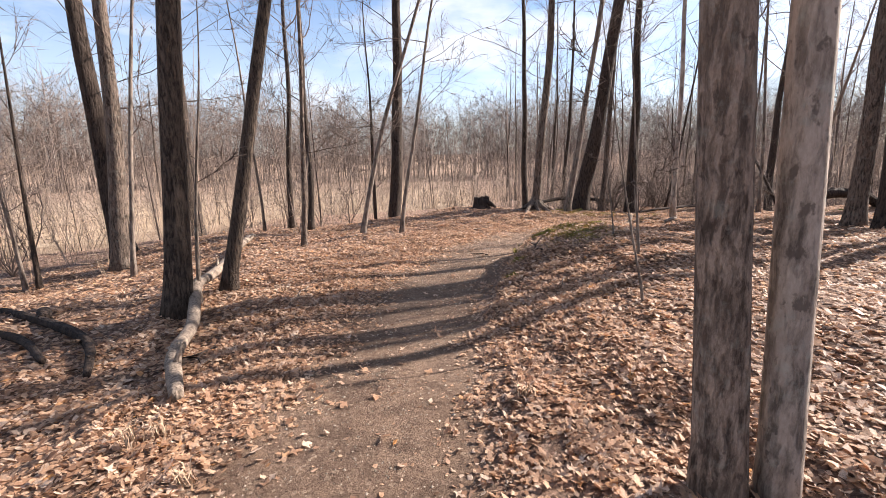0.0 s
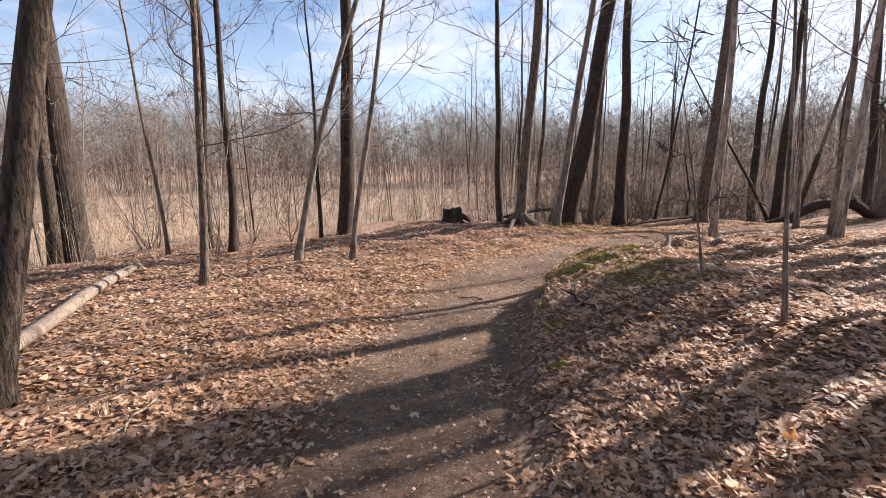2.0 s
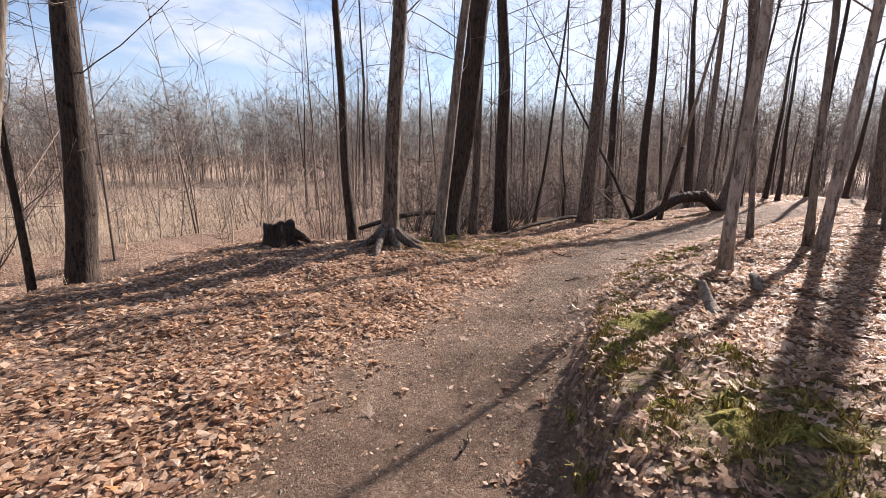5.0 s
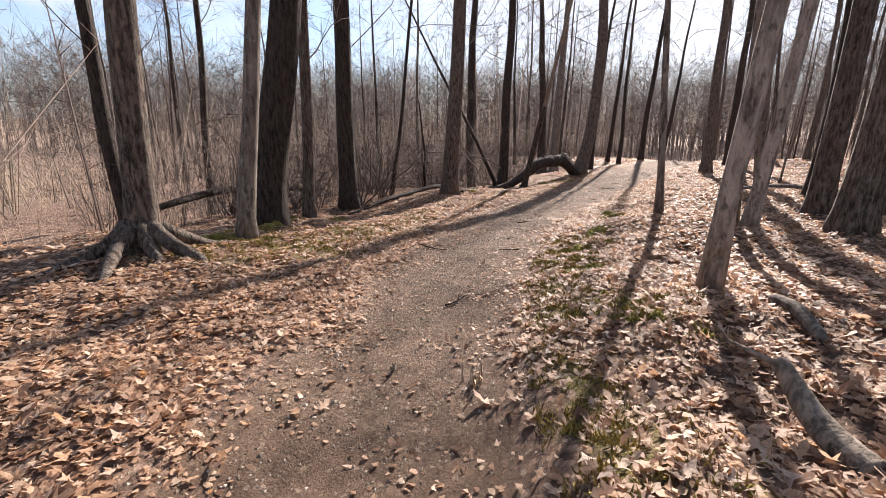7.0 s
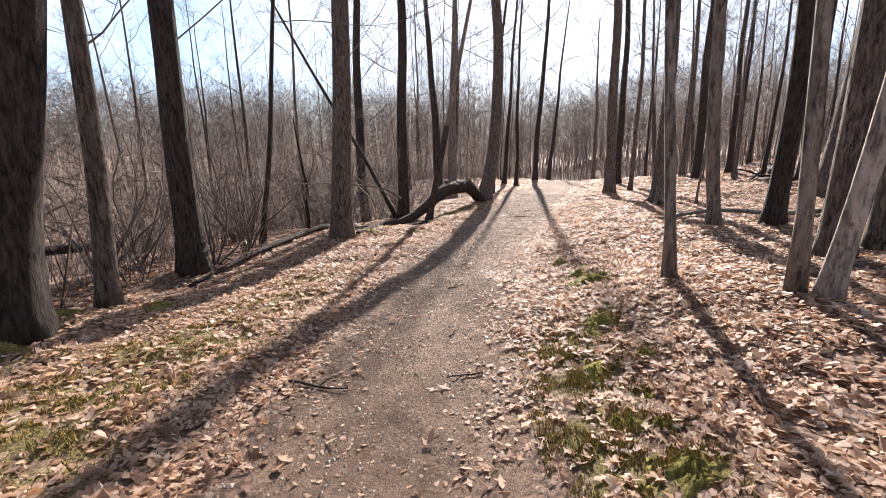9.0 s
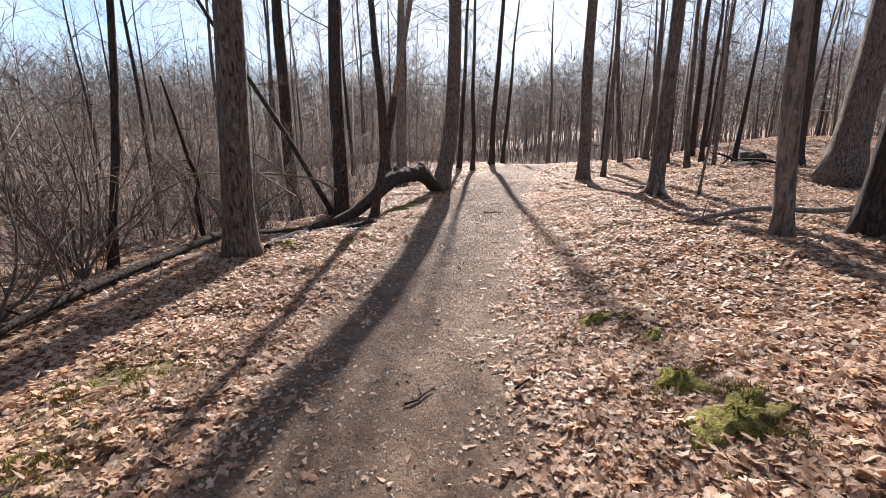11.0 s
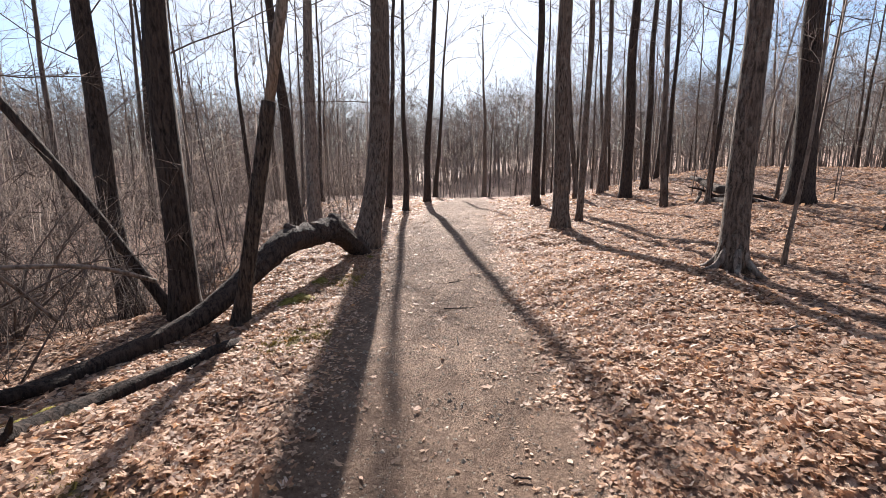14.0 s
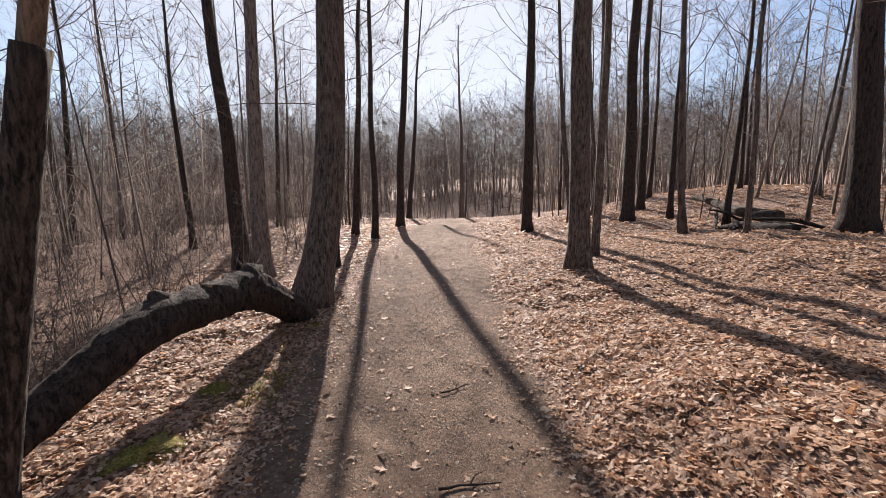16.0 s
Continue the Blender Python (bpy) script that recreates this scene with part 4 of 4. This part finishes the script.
def log_thing(name, points, radii, mat, label, category, seed, steps=22, sides=10, rough=0.05, stubs=0):
    rng = np.random.default_rng(seed)
    line = winding(points, steps)
    rad = np.interp(np.linspace(0, 1, steps), np.linspace(0, 1, len(radii)), radii)
    top = new(name)
    top.location = line[0]
    body = Shell()
    body.tube(line - line[0], rad, sides, rough, rng)
    part("wood", body.mesh("wood"), mat, top)
    for _ in range(stubs):
        k = int(rng.integers(2, steps - 2))
        stub = Shell()
        way = unit(rng.normal(0, 1, 3) + np.array([0, 0, 0.9]))
        a = line[k] - line[0]
        stub.tube(np.array([a, a + way * 0.12, a + way * rng.uniform(0.16, 0.3)]), [rad[k] * 0.4, rad[k] * 0.3, rad[k] * 0.12], 5)
        part("branch_stub", stub.mesh("branch_stub"), mat, top)
    return tagged(top, label, category)


# the trunk that arches over the edge of the trail, and its jagged break
arch = log_thing("fallen_log", [(18.0, 20.85, -1.2), (17.75, 20.78, -0.98), (17.3, 20.75, -0.68), (16.85, 20.72, -0.46), (16.2, 20.7, -0.44), (15.6, 20.68, -0.46), (15.15, 20.66, -0.62), (14.75, 20.66, -0.8),
                                  (14.3, 20.66, -1.0), (13.7, 20.68, -1.2), (13.0, 20.75, -1.3), (12.0, 20.8, -1.32)], [0.24, 0.19, 0.19, 0.23, 0.21, 0.2, 0.18, 0.16, 0.145, 0.13, 0.11, 0.07],
                 BARK_LOG, "dark fallen trunk arching over the trail's edge from a leaning tree", "fallen log", 301, steps=60, sides=24, rough=0.07)
rng = np.random.default_rng(302)
for cx, cz, size in ((16.85, -0.3, 0.15), (15.7, -0.32, 0.12)):
    knob = Shell()
    c = np.array([cx, 20.72, cz]) - np.array(arch.location)
    knob.tube(np.array([c - [0, 0, 0.1], c, c + [0.03, 0, 0.06], c + [-0.03, 0.02, 0.11]]), [size * 1.3, size, size * 0.85, size * 0.35], 12, 0.2, rng)
    part("broken_knot", knob.mesh("broken_knot"), BARK_LOG, arch)
log_thing("fallen_log", on_land([(12.4, 20.65, 0.04), (11.2, 20.6, 0.05), (10.1, 20.1, 0.06), (9.0, 19.5, 0.06), (7.6, 18.8, 0.06), (6.2, 18.0, 0.04)]), [0.07, 0.075, 0.065, 0.06, 0.05, 0.03],
          ROTTEN, "long dark rotting log along the trail's lower edge", "fallen log", 303, stubs=5)
log_thing("fallen_branch", on_land([(13.6, 19.7, 0.0), (13.2, 19.6, 0.03), (12.2, 19.75, 0.05), (11.0, 19.3, 0.03), (9.9, 18.7, 0.02)]), [0.04, 0.08, 0.09, 0.07, 0.04], ROTTEN,
          "mossy rotting branch half buried in leaves below the fallen trunk", "fallen branch", 304, stubs=3)
log_thing("fallen_branch", on_land([(-1.78, 2.5, 0.05), (-2.0, 2.8, 0.08), (-2.3, 3.25, 0.1), (-2.55, 3.9, 0.16), (-2.95, 4.6, 0.2), (-3.25, 5.15, 0.26), (-3.6, 6.0, 0.16), (-4.1, 7.3, 0.1), (-4.8, 9.2, 0.09), (-5.4, 11.0, 0.07)]),
          [0.045, 0.06, 0.062, 0.06, 0.062, 0.065, 0.07, 0.075, 0.08, 0.07], WOOD, "long pale crooked branch lying against the tree feet", "fallen branch", 305, steps=34, stubs=3)
log_thing("fallen_branch", on_land([(-3.0, 3.1, 0.03), (-3.6, 3.8, 0.07), (-4.4, 4.3, 0.06), (-5.6, 4.8, 0.03)]), [0.03, 0.05, 0.055, 0.04], ROTTEN, "dark rotting branch sunk in the leaves", "fallen branch", 306, stubs=2)
log_thing("fallen_branch", on_land([(-3.7, 3.4, 0.03), (-4.6, 4.0, 0.05), (-5.6, 4.1, 0.04)]), [0.03, 0.045, 0.03], ROTTEN, "short dark rotting branch sunk in the leaves", "fallen branch", 307)
log_thing("cut_log", on_land([(-4.75, 4.5, 0.05), (-4.95, 4.7, 0.05)]), [0.075, 0.075], ROTTEN, "short dark log end lying in leaves", "fallen log", 308, steps=6)
log_thing("fallen_branch", on_land([(3.5, 9.52, 0.0), (3.6, 9.68, 0.08), (3.68, 9.84, 0.22)]), [0.05, 0.045, 0.03], WOOD, "pale barkless branch stub on the mossy bank", "fallen branch", 309, stubs=1)
log_thing("fallen_branch", on_land([(4.75, 10.15, 0.03), (4.62, 10.02, 0.04), (4.42, 9.86, 0.03)]), [0.03, 0.035, 0.03], BARK_PALE, "short mossy branch lying on the bank", "fallen branch", 310)
log_thing("fallen_log", on_land([(13.1, 13.6, 0.05), (14.2, 12.7, 0.1), (15.6, 11.6, 0.12), (17.4, 10.2, 0.1)]), [0.025, 0.04, 0.05, 0.05], BARK_PALE, "slender fallen trunk lying across the leaves", "fallen log", 311, stubs=2)
log_thing("fallen_log", on_land([(29.4, 13.3, 0.05), (28.4, 12.95, 0.16), (27.4, 12.6, 0.1), (26.2, 12.3, 0.05)]), [0.05, 0.13, 0.15, 0.08], ROTTEN, "dark rotten log in the far leaf litter", "fallen log", 312, stubs=7, rough=0.12)
log_thing("fallen_log", on_land([(28.5, 12.0, 0.35), (30.5, 12.6, 0.5), (33.5, 12.9, 0.75), (36, 13.0, 0.6)]), [0.2, 0.17, 0.12, 0.07], BARK_SCALY, "mossy broken log propped on another", "fallen log", 313, stubs=5)
log_thing("fallen_log", on_land([(24.0, 9.5, 0.1), (27.5, 8.0, 0.15), (31, 7.5, 0.12)]), [0.08, 0.12, 0.09], BARK_SCALY, "grey fallen trunk under the big trees", "fallen log", 314, stubs=3)
log_thing("fallen_log", on_land([(2.4, 18.0, 0.4), (4.2, 19.4, 0.55), (6.2, 20.4, 0.4)]), [0.05, 0.075, 0.06], ROTTEN, "thin dead trunk hung up above the slope", "fallen log", 315, stubs=2)


def roots(name, x, y, count, reach, r, mat, label, seed, first=0.0):
    """Surface roots that spread from a tree's foot."""
    rng = np.random.default_rng(seed)
    top = new(name)
    top.location = (x, y, float(ground(x, y)))
    for k in range(count):
        az = first + k * 6.283 / count + rng.uniform(-0.3, 0.3)
        ln = reach * rng.uniform(0.6, 1.2)
        pts = []
        for f in np.linspace(0, 1, 9):
            wob = 0.25 * math.sin(f * 4 + k) * f
            px, py = x + math.cos(az + wob) * (0.1 + ln * f), y + math.sin(az + wob) * (0.1 + ln * f)
            h = 0.26 * (1 - f) ** 3.0 + 0.03 * (1 - f) - 0.02 * f
            pts.append((px - x, py - y, float(ground(px, py)) + h - top.location.z))
        sh = Shell()
        sh.tube(pts, r * np.linspace(1, 0.25, 9), 8, 0.08, rng)
        part("root", sh.mesh("root"), mat, top)
    return tagged(top, label, "tree roots")


roots("tree_roots", 2.27, 14.75, 8, 0.95, 0.085, BARK_GREY, "gnarled grey roots spreading over the leaves", 320)
roots("tree_roots", 16.6, 14.45, 6, 0.4, 0.06, BARK_PALE, "short pale roots at a tree foot", 321)

# ---- the old stump ----
def stump(x, y, r, h, seed):
    rng = np.random.default_rng(seed)
    top = new("tree_stump")
    top.location = (x, y, float(ground(x, y)))
    n = 26
    a = np.linspace(0, 6.283, n, endpoint=False)
    wall = r * (1 + 0.06 * np.sin(3 * a + 1) + 0.04 * rng.normal(0, 1, n))
    rim = h * (1 + 0.1 * rng.normal(0, 1, n) + 0.08 * np.sin(2 * a))
    rings = [(1.35, -0.1), (1.12, 0.12), (1.0, 0.5), (0.98, 1.0), (0.72, 0.95), (0.6, 0.45), (0.02, 0.4)]
    V = np.vstack([np.c_[wall * f * np.cos(a), wall * f * np.sin(a), rim * g] for f, g in rings])
    T = []
    for k in range(len(rings) - 1):
        for j in range(n):
            p, q = k * n + j, k * n + (j + 1) % n
            T += [(p, q, q + n), (p, q + n, p + n)]
    part("rotten_wood", tri_mesh("rotten_wood", V, T), ROTTEN, top)
    spur = Shell()
    spur.tube([(r * 0.9, -0.05, 0.2), (r * 1.5, -0.1, 0.12), (r * 2.0, -0.12, 0.03)], [0.09, 0.07, 0.03], 7, 0.1, rng)
    part("root", spur.mesh("root"), ROTTEN, top)
    return tagged(top, "dark hollow rotten tree stump at the edge of the slope", "tree stump")


stump(0.52, 15.75, 0.26, 0.36, 330)

# ---- moss cushions on the banks ----
def moss_cushion(x, y, size, seed):
    rng = np.random.default_rng(seed)
    rad, ring = 9, 22
    V, T = [], []
    off = rng.uniform(0, 50)
    for i in range(rad + 1):
        f = i / rad
        for j in range(ring):
            a = 6.283 * j / ring
            edge = size * (1 + 0.35 * math.sin(2 * a + off) + 0.2 * math.sin(5 * a + off * 2) + 0.12 * rng.normal())
            px, py = edge * f * math.cos(a), edge * f * 0.75 * math.sin(a)
            h = 0.3 * size * (1 - f * f) * (0.75 + 0.5 * noise.noise(Vector((px * 9 + off, py * 9, 0)))) + 0.012 * rng.normal() * (1 - f) - 0.025 * f
            V.append((px, py, h + float(ground(x + px, y + py)) - float(ground(x, y))))
    for i in range(rad):
        for j in range(ring):
            p, q = i * ring + j, i * ring + (j + 1) % ring
            T += [(p, p + ring, q + ring), (p, q + ring, q)]
    ob = part("moss_cushion", tri_mesh("moss_cushion", V, T), MOSS, label="yellow-green moss cushion among dead leaves")
    ob.location = (x, y, float(ground(x, y)))
    return tagged(ob, category="moss", group="moss on the banks")


for k, (mx, my, ms) in enumerate(CUSHIONS_ONE + CUSHIONS_TWO + CUSHIONS_BANK):
    moss_cushion(mx, my, min(0.32, ms * 1.25), 400 + k)

# ---- short moss fronds over the patches ----
def moss_fronds(count, seed):
    rk = np.random.default_rng(seed)
    spots = np.array([(a, b, c * 0.9) for a, b, c in MOSS_SPOTS] + [(a, b, c * 1.5) for a, b, c in CUSHIONS_ONE + CUSHIONS_TWO + CUSHIONS_BANK])
    pick = rk.choice(len(spots), count * 2, p=spots[:, 2] ** 1.6 / np.sum(spots[:, 2] ** 1.6))
    x = spots[pick, 0] + rk.normal(0, 0.5, count * 2) * spots[pick, 2]
    y = spots[pick, 1] + rk.normal(0, 0.5, count * 2) * spots[pick, 2]
    d, half = beside_trail(x, y)
    keep = (np.abs(d) > half + 0.08) & (waves(x, y, 0.22, 47) + 0.6 * waves(x, y, 0.6, 48) > rk.normal(0.1, 0.25, len(x)))
    x, y = x[keep][:count], y[keep][:count]
    n = len(x)
    az, w, tall = rk.uniform(0, 6.28, n), rk.uniform(0.003, 0.007, n), rk.uniform(0.012, 0.04, n)
    z = ground(x, y)
    lean = rk.normal(0, 0.018, (n, 2))
    verts = np.stack([np.c_[x - w * np.cos(az), y - w * np.sin(az), z - 0.004], np.c_[x + w * np.cos(az), y + w * np.sin(az), z - 0.004], np.c_[x + lean[:, 0], y + lean[:, 1], z + tall]], 1).reshape(-1, 3)
    return tagged(part("moss_fronds", tri_mesh("moss_fronds", verts, np.arange(3 * n).reshape(-1, 3)), MOSS_TIPS), "short yellow-green moss and fine grass on the banks", "moss", kind="stuff")


MOSS_TIPS = twig_material("moss_tips", (0.08, 0.058, 0.022), (0.43, 0.315, 0.075))
moss_fronds(70000, 410)

# ---- twigs on the trail ----
def twig(x, y, length, az, seed, mat):
    rng = np.random.default_rng(seed)
    top = new("fallen_twig")
    top.location = (x, y, float(ground(x, y)))
    pts, p, a = [], np.array([x, y]), az
    for k in range(7):
        pts.append((p[0] - x, p[1] - y, float(ground(p[0], p[1])) - top.location.z + 0.012 + rng.uniform(0, 0.012)))
        a += rng.normal(0, 0.22)
        p = p + length / 6 * np.array([math.cos(a), math.sin(a)])
    sh = Shell()
    r = 0.006 + 0.012 * length
    sh.tube(pts, np.linspace(r, r * 0.4, 7), 6, 0.08, rng)
    if length > 0.22:
        q = np.array(pts[3])
        sh.tube([q, q + [math.cos(a + 0.9) * length * 0.2, math.sin(a + 0.9) * length * 0.2, 0.015], q + [math.cos(a + 0.7) * length * 0.4, math.sin(a + 0.7) * length * 0.4, 0.008]], [r * 0.6, r * 0.45, r * 0.2], 5)
    part("stick", sh.mesh("stick"), mat, top)
    return tagged(top, "thin dark broken twig lying on the trail", "twig", "twigs on the ground")


for k, (tx, ty, tl, ta) in enumerate([(5.0, 13.9, 0.38, -0.7), (5.85, 13.0, 0.24, 2.0), (3.95, 12.05, 0.26, 0.4), (4.9, 13.85, 0.2, 0.2), (6.3, 13.6, 0.2, 0.3), (1.2, 9.2, 0.2, 0.9), (0.55, 8.4, 0.35, 2.4),
                                      (7.6, 14.6, 0.25, -0.4), (8.0, 14.1, 0.3, 0.1), (10.4, 15.8, 0.15, 0.6), (15.1, 17.8, 0.4, -0.9), (14.0, 17.2, 0.22, 0.5), (3.0, 11.4, 0.18, 0.4), (-0.9, 5.0, 0.2, 1.2), (16.3, 18.2, 0.3, -0.5), (12.2, 16.1, 0.14, 1.5)]):
    twig(tx, ty, tl, ta, 430 + k, ROTTEN)
for k in range(46):
    tx, ty = rng.uniform(-3, 17), rng.uniform(3, 20)
    dd, hw = beside_trail(np.array(tx), np.array(ty))
    if abs(dd) - hw > 0.05 and abs(dd) < 4 and clear(tx, ty, 0.4):
        twig(tx, ty, rng.uniform(0.3, 0.9), rng.uniform(0, 6.28), 460 + k, [WOOD, ROTTEN, BARK_PALE][k % 3])


# ---- dead sticks hung up round the big trunk on the slope ----
log_thing("dead_branch", [(9.3, 18.4, 0.5), (9.98, 18.81, 0.2), (10.64, 19.22, -0.08), (11.3, 19.62, -0.35)], [0.006, 0.01, 0.012, 0.014], WOOD, "pale barkless dead branch leaning across a tree trunk", "dead branch", 340, stubs=3)
log_thing("dead_branch", [(9.72, 18.55, 0.12), (9.8, 18.63, 0.33), (9.86, 18.7, 0.54), (9.95, 18.8, 0.75)], [0.01, 0.013, 0.01, 0.005], WOOD, "broken pale stick caught on a trunk", "dead branch", 341)
log_thing("dead_branch", [(9.5, 20.05, 1.5), (9.81, 20.36, 0.89), (10.07, 20.61, 0.31), (10.24, 20.77, 0.06), (10.28, 20.82, -0.22), (10.13, 20.67, -0.4), (10.25, 20.78, -1.2)], [0.012, 0.022, 0.03, 0.034, 0.036, 0.04, 0.045], ROTTEN, "crooked black dead stem among the brambles", "dead branch", 343, stubs=4)
for k, (bx, by, hh) in enumerate([(8.0, 19.6, 2.2), (7.0, 18.9, 1.8), (11.6, 22.0, 2.6), (9.0, 21.2, 2.4), (5.6, 19.4, 2.0), (12.9, 22.6, 2.2), (8.3, 20.6, 2.6), (10.6, 21.4, 2.4), (6.4, 20.3, 2.3), (4.3, 19.6, 2.2), (-6.6, 17.2, 2.0), (-9.3, 17.6, 2.2), (-9.9, 8.9, 1.4), (-10.8, 10.2, 1.9), (-5.1, 19.2, 2.4), (-8.2, 16.2, 1.5)]):
    rk = np.random.default_rng(350 + k)
    top = new("bare_shrub")
    top.location = (bx, by, float(ground(bx, by)) - 0.05)
    for j in range(5):
        az = j * 1.26 + rk.uniform(-0.5, 0.5)
        stem = Shell()
        limb(stem, (0, 0, 0), (math.cos(az) * 0.45, math.sin(az) * 0.45, 1), hh * rk.uniform(0.7, 1.1), 0.02, 2, rk, 6, 0.1)
        part("stem", stem.mesh("stem"), TWIGS, top)
    tagged(top, "leafless tangled shrub with dark arching stems", "shrub", "shrubs on the slope")


# ---- branches caught in the brambles, and the heap of rotten wood under the far trees ----
for k, (rows, thick) in enumerate([([(9.9, 20.6, 0.1), (11.2, 20.6, 0.02), (12.6, 20.62, -0.2), (13.4, 20.68, -0.55)], 0.022), ([(10.1, 20.5, 1.0), (10.9, 20.55, 0.55), (11.8, 20.6, 0.05), (12.4, 20.7, -0.7)], 0.014)]):
    log_thing("dead_branch", rows, [thick * 0.5, thick * 0.8, thick, thick * 1.2], BARK_PALE, "grey dead branch caught in the brambles", "dead branch", 344 + k, stubs=4)
for k, (hx, hy, az, ln, hr, up) in enumerate([(28.6, 12.2, 0.4, 2.6, 0.09, 0.3), (29.4, 12.6, -0.5, 3.0, 0.07, 0.5), (27.8, 12.0, 1.2, 2.0, 0.06, 0.35), (29.9, 12.0, 0.1, 2.4, 0.1, 0.15), (28.9, 12.9, 2.1, 2.2, 0.05, 0.6), (30.6, 13.2, -0.2, 3.4, 0.06, 0.45)]):
    ca, sa = math.cos(az) * ln / 2, math.sin(az) * ln / 2
    log_thing("rotten_log", on_land([(hx - ca, hy - sa, 0.03), (hx - ca * 0.3, hy - sa * 0.2, 0.12 + up * 0.3), (hx + ca * 0.4, hy + sa * 0.5, 0.15 + up * 0.7), (hx + ca, hy + sa, up)]), [hr * 0.8, hr, hr * 0.85, hr * 0.3], [ROTTEN, BARK_SCALY][k % 2],
              "dark rotten log in a heap under the trees", "fallen log", 316 + k * 10, stubs=3, rough=0.12)


# ---- tufts of dry grass and fern at the trail's edge ----
def grass_tuft(x, y, tall, mat, label, seed):
    rk = np.random.default_rng(seed)
    V, T = [], []
    for j in range(26):
        az, out, ht = rk.uniform(0, 6.28), rk.uniform(0.3, 1.0), tall * rk.uniform(0.5, 1.1)
        bx, by = rk.normal(0, 0.025, 2)
        w = 0.004
        c, s = math.cos(az), math.sin(az)
        mid, end = (bx + c * out * ht * 0.3, by + s * out * ht * 0.3, ht * 0.7), (bx + c * out * ht * 0.85, by + s * out * ht * 0.85, ht * (1 - 0.45 * out))
        i = len(V)
        V += [(bx - s * w, by + c * w, -0.01), (bx + s * w, by - c * w, -0.01), (mid[0] - s * w, mid[1] + c * w, mid[2]), (mid[0] + s * w, mid[1] - c * w, mid[2]), end]
        T += [(i, i + 1, i + 3), (i, i + 3, i + 2), (i + 2, i + 3, i + 4)]
    ob = part("grass_tuft", tri_mesh("grass_tuft", V, T), mat)
    ob.location = (x, y, float(ground(x, y)))
    return tagged(ob, label, "grass", "grass tufts")


for k, (tx, ty, th) in enumerate([(-1.7, 1.95, 0.22), (-1.62, 2.1, 0.16), (-1.2, 1.7, 0.14), (0.62, 2.5, 0.12), (-2.3, 5.6, 0.12), (3.3, 11.0, 0.12), (11.4, 15.2, 0.16), (11.6, 15.05, 0.12)]):
    grass_tuft(tx, ty, th, REEDS, "small tuft of dry straw-coloured grass in the leaves", 370 + k)
for k, (tx, ty, th) in enumerate([(1.5, 8.55, 0.16), (1.35, 8.25, 0.14), (1.12, 7.6, 0.15), (1.8, 9.05, 0.13), (0.95, 6.9, 0.14), (2.1, 8.4, 0.12)]):
    grass_tuft(tx, ty, th, MOSS, "dark green grassy tuft hanging on the mossy bank", 385 + k)
